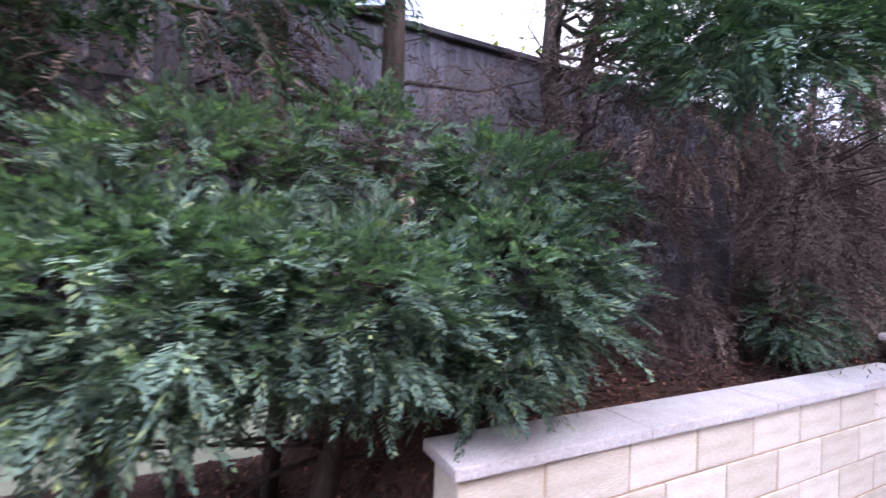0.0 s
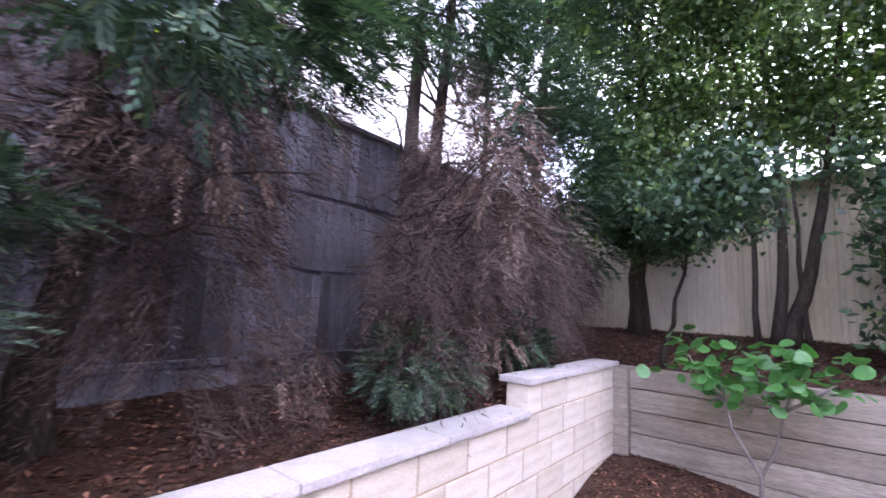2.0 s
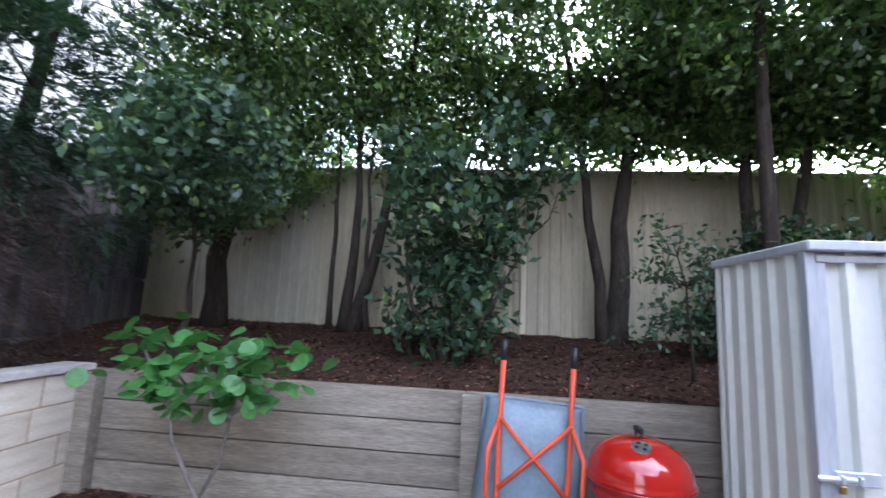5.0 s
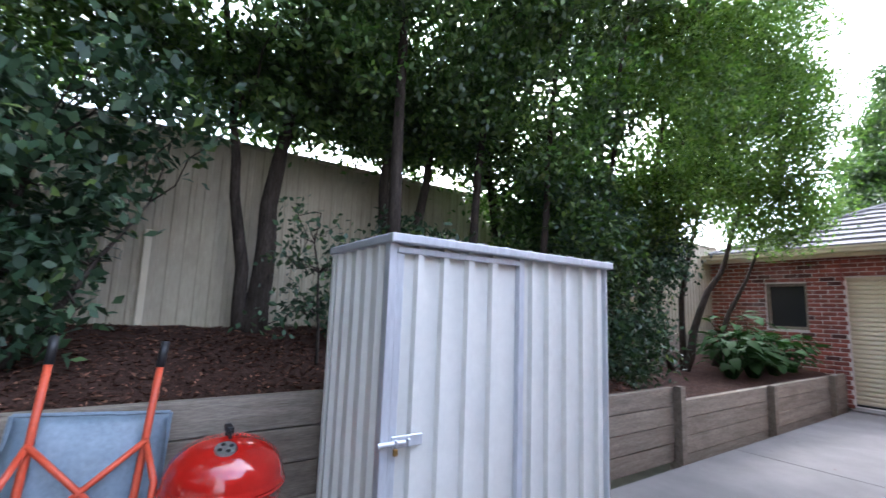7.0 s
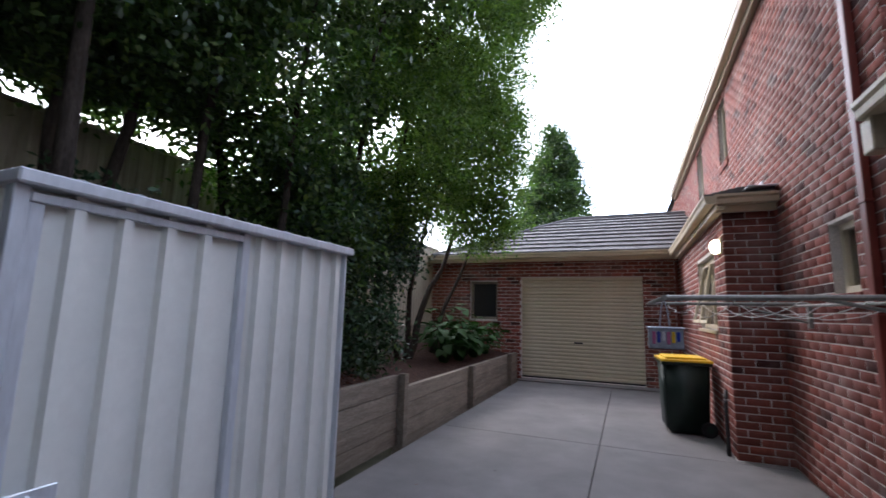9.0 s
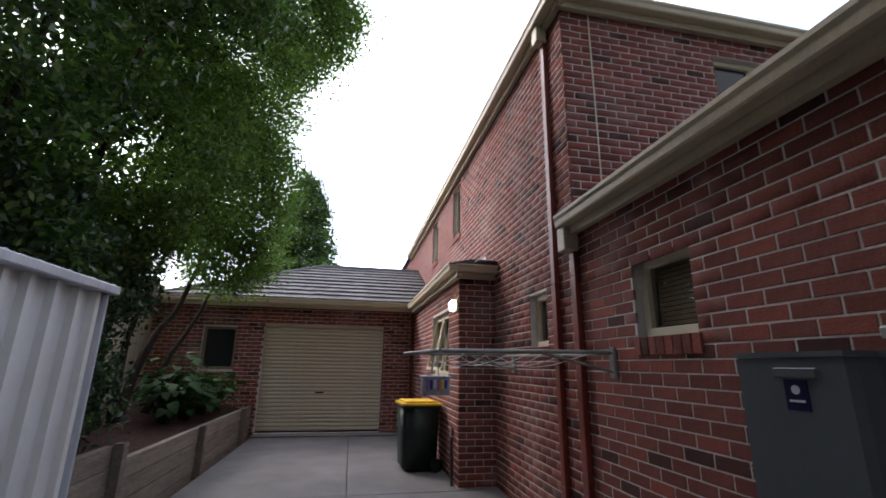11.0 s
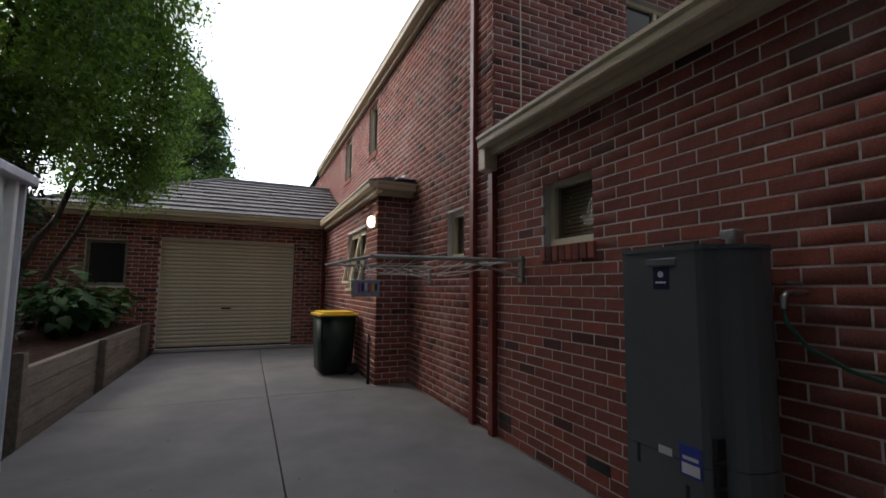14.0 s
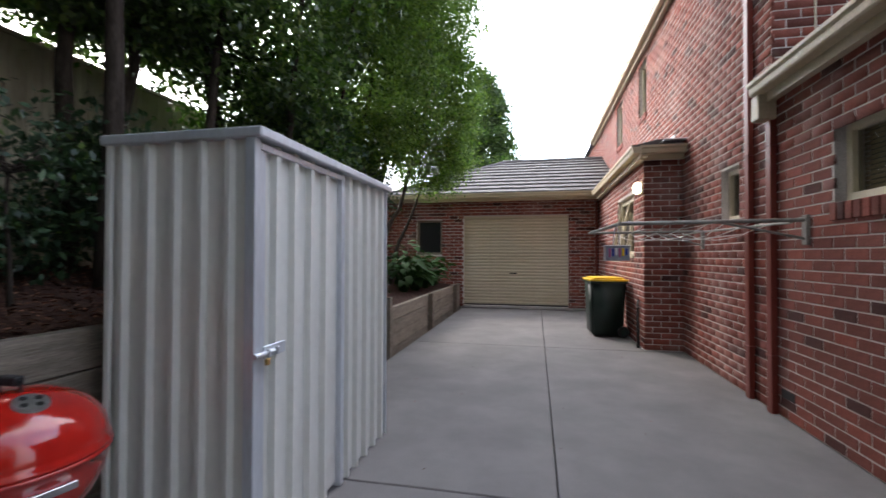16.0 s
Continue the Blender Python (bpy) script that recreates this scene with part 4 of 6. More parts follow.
# ---- kettle barbecue ----
M_RED = material("red_enamel", [(0.3, (0.38, 0.010, 0.007)), (0.7, (0.47, 0.016, 0.010))], 5, fine=30, fine_amt=0.08, rough=0.12, bump=0.0, spec=0.6, coat=0.5)
M_BLACK = material("black_plastic", [(0.3, (0.012, 0.012, 0.013)), (0.7, (0.022, 0.022, 0.024))], 8, fine=60, rough=0.45, bump=0.05)
M_STEEL = material("brushed_steel", [(0.3, (0.45, 0.45, 0.46)), (0.7, (0.6, 0.6, 0.6))], 12, fine=80, rough=0.3, metal=0.9, bump=0.03)


def lathe(profile, sides=40):
    bm = bmesh.new()
    rings = []
    for r, z in profile:
        rings.append([bm.verts.new((r * math.cos(2 * math.pi * k / sides), r * math.sin(2 * math.pi * k / sides), z)) for k in range(sides)] if r > 1e-4 else [bm.verts.new((0, 0, z))])
    for a, b in zip(rings, rings[1:]):
        for k in range(sides):
            if len(a) == 1:
                bm.faces.new((a[0], b[k], b[(k + 1) % sides]))
            elif len(b) == 1:
                bm.faces.new((a[k], a[(k + 1) % sides], b[0]))
            else:
                bm.faces.new((a[k], a[(k + 1) % sides], b[(k + 1) % sides], b[k]))
    return bm


bbq = empty("kettle_barbecue", "glossy red kettle barbecue with its domed lid on", "barbecue", (-3.76, 1.18, 0.0))
R, SEAM = 0.258, 0.76


def dome(a):
    return R * math.cos(a) ** 0.85, SEAM + 0.02 + 0.185 * math.sin(a)


part("lid", lathe([(R - 0.004, SEAM + 0.001), (R + 0.008, SEAM + 0.002), (R + 0.009, SEAM + 0.012), (R, SEAM + 0.02)] + [dome(a) for a in np.linspace(0.08, math.pi / 2 - 0.02, 14)] + [(0, SEAM + 0.206)], 56), M_RED, bbq, "domed red enamel lid", smooth=True)
part("bowl", lathe([(0, SEAM - 0.27)] + [(R * math.sin(a), SEAM - 0.27 * math.cos(a)) for a in np.linspace(0.15, math.pi / 2 - 0.06, 12)] + [(R + 0.010, SEAM - 0.012), (R + 0.012, SEAM - 0.004), (R + 0.010, SEAM), (R - 0.02, SEAM)], 56), M_RED, bbq, "red enamel bowl", smooth=True)
r0, z0 = dome(1.10)
r1, z1 = dome(1.12)
vm = Matrix.Rotation(-0.22, 4, "Z") @ Matrix.Translation((r0, 0, z0 - 0.001)) @ Matrix.Rotation(math.atan2(z1 - z0, r0 - r1) * 1.0, 4, "Y")
vent_b = lathe([(0, 0.006), (0.045, 0.006), (0.048, -0.004), (0.0, -0.004)], 24)
vent_b.transform(vm)
vent = part("damper", vent_b, M_STEEL, bbq, "round steel damper with four holes")
for k in range(4):
    hb = lathe([(0, 0.008), (0.010, 0.008), (0.010, 0.004), (0, 0.004)], 12)
    hb.transform(vm @ Matrix.Translation((0.026 * math.cos(k * math.pi / 2 + 0.5), 0.026 * math.sin(k * math.pi / 2 + 0.5), 0)))
    part("vent_hole", hb, M_BLACK, vent)
bm = bmesh.new()
ZT = SEAM + 0.2
tube(bm, [(-0.045, 0.0, ZT - 0.01), (-0.045, 0.0, ZT + 0.035), (0.045, 0.0, ZT + 0.035), (0.045, 0.0, ZT - 0.01)], 0.007, 8)
box(bm, -0.04, 0.04, -0.016, 0.016, ZT + 0.022, ZT + 0.052, 0.01, 3)
part("handle", bm, M_BLACK, bbq, "black lid handle")
bm = box(bmesh.new(), R - 0.012, R + 0.004, -0.065, 0.065, SEAM - 0.075, SEAM - 0.052, 0.002)
bm.transform(Matrix.Rotation(-0.22, 4, "Z"))
part("name_plate", bm, M_STEEL, bbq, "small silver badge")
for k in range(3):
    a = 0.5 + k * 2 * math.pi / 3
    part("leg", cyl(bmesh.new(), (0.16 * math.cos(a), 0.16 * math.sin(a), 0.58), (0.255 * math.cos(a), 0.255 * math.sin(a), 0.0), 0.011), M_STEEL, bbq)
part("ash_pan", lathe([(0, 0.30), (0.11, 0.305), (0.115, 0.32), (0.0, 0.315)], 24), M_STEEL, bbq, smooth=True)

# ---- wheelbarrow leaning on its nose against the sleepers ----
M_TRAY = material("grey_blue_tray", [(0.3, (0.15, 0.20, 0.25)), (0.7, (0.21, 0.265, 0.32))], 5, fine=40, fine_amt=0.15, rough=0.45, bump=0.05, stain=(4, (0.1, 0.11, 0.11), 0.58, 0.75, 0.5))
M_ORANGE = material("red_orange_tube", [(0.3, (0.52, 0.065, 0.028)), (0.7, (0.62, 0.10, 0.045))], 6, fine=50, fine_amt=0.15, rough=0.4, bump=0.05)
barrow = empty("wheelbarrow", "upended wheelbarrow with a blue-grey tray and orange-red tube frame", "wheelbarrow", (0, 0, 0))
BY, HW = 0.655, 0.25
LEAN = 0.22


def bw(u, h, n):
    """Point on the leaning barrow: u across, h up its length, n out from its underside towards +x."""
    return (-4.02 + LEAN * (1.05 - h) * 0.55 + n, BY + u + 0.07 * (h - 0.95), h - 0.07 * u * min(1, h / 0.5))


bm = bmesh.new()
rows = []
for h, w, dep in ((0.16, 0.23, 0.0), (0.20, 0.255, 0.05), (0.55, 0.262, 0.10), (0.92, 0.245, 0.09), (1.02, 0.235, 0.03), (1.05, 0.245, 0.0)):
    rows.append([bm.verts.new(bw(u, h, d)) for u, d in ((-w - 0.05, -0.02), (-w, dep * 0.55), (-w + 0.05, dep), (0, dep * 1.05), (w - 0.05, dep), (w, dep * 0.55), (w + 0.05, -0.02))])
for a, b in zip(rows, rows[1:]):
    for k in range(6):
        bm.faces.new((a[k], a[k + 1], b[k + 1], b[k]))
tray = part("tray", bm, M_TRAY, barrow, "blue-grey steel tray, underside outwards", smooth=True)
sol = tray.modifiers.new("thick", "SOLIDIFY")
sol.thickness = 0.004
bm = bmesh.new()
tube(bm, [bw(-0.29, 1.055, -0.02), bw(0.29, 1.055, -0.02)], 0.011, 8)
tube(bm, [bw(-0.29, 1.055, -0.02), bw(-0.30, 0.15, -0.02)], 0.011, 8)
tube(bm, [bw(0.29, 1.055, -0.02), bw(0.30, 0.15, -0.02)], 0.011, 8)
part("tray_rim", bm, M_TRAY, barrow)
for s in (-1, 1):
    pts = [bw(s * 0.10, 0.02, 0.12), bw(s * 0.17, 0.35, 0.15), bw(s * 0.195, 0.75, 0.14), bw(s * 0.20, 1.0, 0.10), bw(s * 0.205, 1.28, 0.08)]
    part("handle_tube", tube(bmesh.new(), pts, 0.016, 10), M_ORANGE, barrow, "orange-red tubular handle", smooth=True)
    part("grip", tube(bmesh.new(), [bw(s * 0.205, 1.28, 0.08), bw(s * 0.208, 1.40, 0.075)], [0.019, 0.019], 10), M_BLACK, barrow, "black rubber grip", smooth=True)
    part("leg", tube(bmesh.new(), [bw(s * 0.2, 0.97, 0.12), bw(s * 0.255, 0.82, 0.22), bw(s * 0.25, 0.62, 0.24), bw(s * 0.17, 0.35, 0.16)], 0.014, 8), M_ORANGE, barrow, smooth=True)
    part("brace", tube(bmesh.new(), [bw(s * 0.2, 0.97, 0.135), bw(-s * 0.18, 0.62, 0.165)], 0.013, 8), M_ORANGE, barrow, smooth=True)
bm = bmesh.new()
bmesh.ops.create_cone(bm, cap_ends=True, segments=28, radius1=0.17, radius2=0.17, depth=0.07, matrix=Matrix.Translation((-3.60, BY, 0.17)) @ Matrix.Rotation(radians(90), 4, "X"))
bmesh.ops.bevel(bm, geom=bm.edges[:], offset=0.02, segments=2, affect="EDGES")
wheel = part("wheel", bm, M_BLACK, barrow, "black rubber wheel", smooth=True)
part("axle", cyl(bmesh.new(), (-3.60, BY - 0.12, 0.17), (-3.60, BY + 0.12, 0.17), 0.012), M_STEEL, wheel)
for s in (-1, 1):
    part("fork", tube(bmesh.new(), [(-3.60, BY + s * 0.1, 0.17), bw(s * 0.11, 0.12, 0.13)], 0.014, 8), M_ORANGE, barrow)

# ---- wheelie bin ----
M_BIN = material("dark_green_plastic", [(0.3, (0.010, 0.022, 0.018)), (0.7, (0.018, 0.034, 0.028))], 4, fine=60, fine_amt=0.15, rough=0.5, bump=0.08, stain=(5, (0.04, 0.045, 0.04), 0.6, 0.75, 0.4))
M_YELLOW = material("yellow_plastic", [(0.3, (0.80, 0.50, 0.02)), (0.7, (0.88, 0.57, 0.03))], 4, fine=50, fine_amt=0.08, rough=0.4, bump=0.04)
wbin = empty("wheelie_bin", "dark green wheelie bin with a closed yellow lid", "bin", (-0.92, 8.37, 0.0))
wbin.rotation_euler = (0, 0, radians(4))
bm = bmesh.new()
lo = [(-0.255, -0.28), (0.255, -0.28), (0.255, 0.28), (-0.255, 0.28)]
hi = [(-0.29, -0.335), (0.29, -0.335), (0.29, 0.335), (-0.29, 0.335)]
vb = [bm.verts.new((x, y, 0.03)) for x, y in lo] + [bm.verts.new((x, y, 0.955)) for x, y in hi]
for k in range(4):
    bm.faces.new((vb[k], vb[(k + 1) % 4], vb[4 + (k + 1) % 4], vb[4 + k]))
bm.faces.new(vb[3::-1])
bm.faces.new(vb[4:])
bmesh.ops.bevel(bm, geom=bm.edges[:], offset=0.03, segments=3, affect="EDGES")
part("body", bm, M_BIN, wbin, smooth=True)
part("rim", box(bmesh.new(), -0.315, 0.315, -0.36, 0.36, 0.925, 0.965, 0.014, 2), M_BIN, wbin)
bm = bmesh.new()
box(bm, -0.32, 0.32, -0.365, 0.37, 0.966, 1.0, 0.015, 2)
box(bm, -0.26, 0.26, -0.30, 0.30, 0.998, 1.03, 0.028, 3)
part("lid", bm, M_YELLOW, wbin, "bright yellow lid", smooth=False)
part("handle", cyl(bmesh.new(), (0.33, -0.2, 0.96), (0.33, 0.2, 0.96), 0.014), M_BIN, wbin)
for y in (-0.29, 0.29):
    bm = bmesh.new()
    bmesh.ops.create_cone(bm, cap_ends=True, segments=24, radius1=0.1, radius2=0.1, depth=0.05, matrix=Matrix.Translation((0.24, y - 0.02, 0.1)) @ Matrix.Rotation(radians(90), 4, "X"))
    bmesh.ops.bevel(bm, geom=bm.edges[:], offset=0.01, segments=2, affect="EDGES")
    wh = part("wheel", bm, M_BLACK, wbin, "black rubber wheel")
    part("hub", cyl(bmesh.new(), (0.24, y - 0.048, 0.1), (0.24, y + 0.008, 0.1), 0.05, sides=18), M_BIN, wh)

# ---- heat pump water heater ----
M_HEATER = material("slate_grey_metal", [(0.3, (0.088, 0.100, 0.108)), (0.7, (0.108, 0.120, 0.128))], 2, fine=60, fine_amt=0.06, rough=0.42, bump=0.03, spec=0.45)
M_WHITE = material("white_sticker", [(0.3, (0.7, 0.7, 0.72)), (0.7, (0.78, 0.78, 0.8))], 5, fine=40, fine_amt=0.05, rough=0.4, bump=0.0)
M_BLUE = material("blue_sticker", [(0.3, (0.03, 0.05, 0.30)), (0.7, (0.045, 0.07, 0.38))], 5, fine=40, fine_amt=0.05, rough=0.35, bump=0.0)
M_NAVY = material("navy_sticker", [(0.3, (0.01, 0.012, 0.05)), (0.7, (0.016, 0.018, 0.07))], 5, fine=40, fine_amt=0.05, rough=0.3, bump=0.0)
heater = empty("water_heater", "tall slate-grey heat pump water heater against the brick wall", "water heater", (0, 0, 0))
EX0, EX1, EY0, EY1, EH = -0.50, -0.06, 1.93, 2.44, 1.64
part("base_pad", box(bmesh.new(), EX0 - 0.06, EX1 + 0.04, EY0 - 0.08, EY1 + 0.06, 0.0, 0.045, 0.006), M_CONCRETE, heater, "thin concrete pad")
bm = bmesh.new()
# flat front with a folded edge, and the round tank swelling behind it
pts = [(EX0, EY1), (EX0, 2.032), (EX0 + 0.018, 2.008), (EX0 + 0.085, 1.992), (EX0 + 0.10, 1.955)]
pts += [(-0.265 + 0.215 * math.cos(radians(a)), 2.105 + 0.215 * math.sin(radians(a))) for a in range(240, 361, 15)]
pts += [(EX1, EY1 - 0.1), (EX1 - 0.06, EY1)]
for z0, z1 in ((0.05, 0.685), (0.689, EH - 0.02)):
    a = [bm.verts.new((x, y, z0)) for x, y in pts]
    b = [bm.verts.new((x, y, z1)) for x, y in pts]
    for k in range(len(pts)):
        bm.faces.new((a[k], a[(k + 1) % len(pts)], b[(k + 1) % len(pts)], b[k]))
    bm.faces.new(a[::-1])
    bm.faces.new(b)
part("cabinet", bm, M_HEATER, heater, "slate-grey sheet metal cabinet")
bm = bmesh.new()
cx, cy = (EX0 + EX1) / 2, (EY0 + EY1) / 2
a = [bm.verts.new((cx + (x - cx) * 1.03, cy + (y - cy) * 1.03, EH - 0.019)) for x, y in pts]
b = [bm.verts.new((cx + (x - cx) * 1.03, cy + (y - cy) * 1.03, EH)) for x, y in pts]
for k in range(len(pts)):
    bm.faces.new((a[k], a[(k + 1) % len(pts)], b[(k + 1) % len(pts)], b[k]))
bm.faces.new(a[::-1])
bm.faces.new(b)
part("lid", bm, M_HEATER, heater)
part("badge", box(bmesh.new(), EX0 - 0.012, EX0 - 0.001, 2.12, 2.28, 1.55, 1.585, 0.004), M_HEATER, heater, "raised grey badge")
lab = part("sticker", box(bmesh.new(), EX0 - 0.004, EX0 - 0.001, 2.165, 2.25, 1.44, 1.545), M_NAVY, heater, "navy blue logo sticker")
part("mark", cyl(bmesh.new(), (EX0 - 0.006, 2.208, 1.51), (EX0 - 0.0045, 2.208, 1.51), 0.016), M_WHITE, lab)
part("mark", box(bmesh.new(), EX0 - 0.006, EX0 - 0.0045, 2.18, 2.236, 1.468, 1.476), M_WHITE, lab)
lab = part("energy_label", box(bmesh.new(), EX0 - 0.004, EX0 - 0.001, 2.035, 2.14, 0.63, 0.76), M_BLUE, heater, "blue and white energy rating label")
part("label_panel", box(bmesh.new(), EX0 - 0.006, EX0 - 0.0045, 2.045, 2.13, 0.64, 0.685), M_WHITE, lab)
part("label_bar", box(bmesh.new(), EX0 - 0.006, EX0 - 0.0045, 2.05, 2.125, 0.70, 0.715), M_WHITE, lab)
part("sticker", box(bmesh.new(), EX0 - 0.004, EX0 - 0.001, 2.18, 2.25, 0.685, 0.72), M_WHITE, heater, "small white sticker")
for y, z in ((2.36, 0.60), (2.10, 0.50)):
    part("slot", box(bmesh.new(), EX0 - 0.003, EX0 + 0.002, y, y + 0.016, z, z + 0.09), M_BLACK, heater, "dark pull slot")
for k in range(4):
    part("louvre", box(bmesh.new(), EX0 + 0.026, EX0 + 0.082, 1.984, 2.012, 0.40 + 0.108 * k, 0.492 + 0.108 * k, 0.004), M_BLACK, heater, "black air vent")
valve = part("valve", cyl(bmesh.new(), (-0.10, 2.13, EH), (-0.10, 2.13, EH + 0.07), 0.022), M_STEEL, heater, "brass and steel relief valve")
part("valve_cap", box(bmesh.new(), -0.13, -0.05, 2.09, 2.17, EH + 0.055, EH + 0.10, 0.008), M_STEEL, valve)
tap = empty("garden_tap", "chrome garden tap beside the water heater", "tap")
part("spout", tube(bmesh.new(), [(-0.01, 1.86, 1.43), (-0.16, 1.86, 1.43), (-0.19, 1.86, 1.41), (-0.19, 1.86, 1.36)], 0.013, 10), M_STEEL, tap, smooth=True)
part("handle", box(bmesh.new(), -0.14, -0.06, 1.85, 1.87, 1.465, 1.48, 0.004), M_STEEL, tap)
M_HOSE = material("green_hose", [(0.3, (0.015, 0.09, 0.055)), (0.7, (0.025, 0.12, 0.075))], 8, fine=50, rough=0.45, bump=0.05)
hp = [(-0.19, 1.86, 1.36), (-0.19, 1.85, 1.30), (-0.14, 1.80, 1.20), (-0.06, 1.70, 1.12), (-0.05, 1.55, 1.08), (-0.05, 1.38, 1.05), (-0.05, 1.20, 0.85), (-0.05, 1.1, 0.4), (-0.06, 1.0, 0.02), (-0.1, 0.8, 0.015)]
single("garden_hose", tube(bmesh.new(), hp, 0.009, 8), M_HOSE, "thin green garden hose hanging from the tap", "hose", smooth=True)

# ---- folding clothesline ----
M_LINE = material("grey_line_frame", [(0.3, (0.26, 0.25, 0.23)), (0.7, (0.34, 0.33, 0.30))], 6, fine=50, rough=0.5, bump=0.05, metal=0.2)
M_CORD = material("pale_cord", [(0.3, (0.5, 0.48, 0.45)), (0.7, (0.62, 0.6, 0.57))], 8, fine=60, rough=0.7, bump=0.05)
line = empty("clothesline", "grey wall-mounted folding clothesline with sagging cords", "clothesline", (0, 0, 0))
LY0, LY1, LX, LZ = 4.10, 6.32, -1.41, 1.685
for y, dz in ((LY0, 0.0), (LY1, 0.03)):
    part("wall_plate", box(bmesh.new(), -0.03, 0.0, y - 0.035, y + 0.035, LZ - 0.19, LZ + 0.05, 0.005), M_LINE, line)
    part("arm", tube(bmesh.new(), [(-0.02, y, LZ + 0.01 + dz), (LX, y, LZ + dz - 0.005)], 0.017, 8), M_LINE, line)
    part("strut", tube(bmesh.new(), [(-0.02, y, LZ - 0.14), (-0.62, y, LZ + dz - 0.005)], 0.011, 8), M_LINE, line)
part("front_bar", tube(bmesh.new(), [(LX, LY0 - 0.02, LZ - 0.005), (LX, LY1 + 0.02, LZ + 0.025)], 0.017, 8), M_LINE, line)
part("rear_bar", tube(bmesh.new(), [(-0.12, LY0, LZ - 0.01), (-0.12, LY1, LZ + 0.02)], 0.012, 8), M_LINE, line)
for k in range(7):
    x = -0.25 - 0.16 * k
    sag = rs.uniform(0.05, 0.17)
    pts = [(x + rs.uniform(-0.03, 0.03), LY0 + (LY1 - LY0) * f, LZ - 0.01 + 0.03 * f - sag * 4 * f * (1 - f)) for f in np.linspace(0, 1, 9)]
    part("cord", tube(bmesh.new(), pts, 0.0035, 5), M_CORD, line)
M_CLEAR = material("clear_basket_plastic", [(0.3, (0.35, 0.38, 0.45)), (0.7, (0.45, 0.48, 0.55))], 6, fine=40, rough=0.3, bump=0.05)
M_PINK = material("pink_pegs", [(0.3, (0.5, 0.12, 0.28)), (0.7, (0.6, 0.2, 0.35))], 6, rough=0.5, bump=0)
basket = empty("peg_basket", "small clear plastic peg basket full of coloured pegs", "basket", (LX + 0.01, 4.32, 1.36))
bm = bmesh.new()
for x0, x1, y0, y1 in ((-0.10, 0.10, -0.075, -0.07), (-0.10, 0.10, 0.07, 0.075), (-0.10, -0.095, -0.07, 0.07), (0.095, 0.10, -0.07, 0.07)):
    box(bm, x0, x1, y0, y1, 0.0, 0.13)
box(bm, -0.1, 0.1, -0.075, 0.075, 0.0, 0.006)
part("tub", bm, M_CLEAR, basket)
part("rim", box(bmesh.new(), -0.11, 0.11, -0.085, 0.085, 0.125, 0.138, 0.004), M_CLEAR, basket)
for k, mm in enumerate((M_PINK, M_BLUE, M_WHITE, M_PINK, M_YELLOW, M_BLUE)):
    part("peg", box(bmesh.new(), -0.08 + 0.028 * k, -0.06 + 0.028 * k, -0.087, -0.076, 0.03 + 0.01 * (k % 3), 0.11, 0.003), mm, basket)
for s in (-1, 1):
    part("hook", tube(bmesh.new(), [(0.03 * s, 0, 0.13), (0.02 * s, 0, 0.24), (0.0, 0.0, 0.335)], 0.005, 6), M_CLEAR, basket)

# black drain pipe at the foot of the projecting room
drain = empty("drain_pipe", "bent black drain pipe at the foot of the brick corner", "pipe")
part("pipe", tube(bmesh.new(), [(PX - 0.03, 7.42, 0.72), (PX - 0.04, 7.40, 0.55), (PX - 0.05, 7.34, 0.35), (PX - 0.055, 7.30, 0.12), (PX - 0.06, 7.28, 0.0)], 0.024, 10), M_BLACK, drain, smooth=True)
part("clip", box(bmesh.new(), PX - 0.06, PX - 0.001, 7.385, 7.43, 0.60, 0.62, 0.003), M_STEEL, drain)

# ---- planting ----


def clump_centres(crowns):
    out = []
    for cx, cy, cz, rx, ry, rz, n in crowns:
        d = unit(RNG.normal(size=(n, 3)))
        r = RNG.uniform(0.25, 1.0, n) ** 0.55
        out.append(np.array((cx, cy, cz)) + d * r[:, None] * np.array((rx, ry, rz)))
    return np.concatenate(out)


def leaf_cloud(centres, per, spread, L, W, up=0.6, squash=0.7, fold=0.15):
    n = len(centres) * per
    P = np.repeat(centres, per, 0) + RNG.normal(size=(n, 3)) * np.array((spread, spread, spread * squash))
    D = unit(RNG.normal(size=(n, 3)) + np.array((0, 0, -0.25)))
    N = unit(RNG.normal(size=(n, 3)) * 0.8 + np.array((0, 0, up)))
    return blades(P, D, N, RNG.uniform(L * 0.7, L * 1.3, n), RNG.uniform(W * 0.7, W * 1.3, n), fold)


def wander(a, b, steps, wob):
    a, b = np.array(a, float), np.array(b, float)
    return [tuple(a + (b - a) * f + (RNG.normal(size=3) * wob * math.sin(math.pi * f) if 0 < f < 1 else 0)) for f in np.linspace(0, 1, steps)]


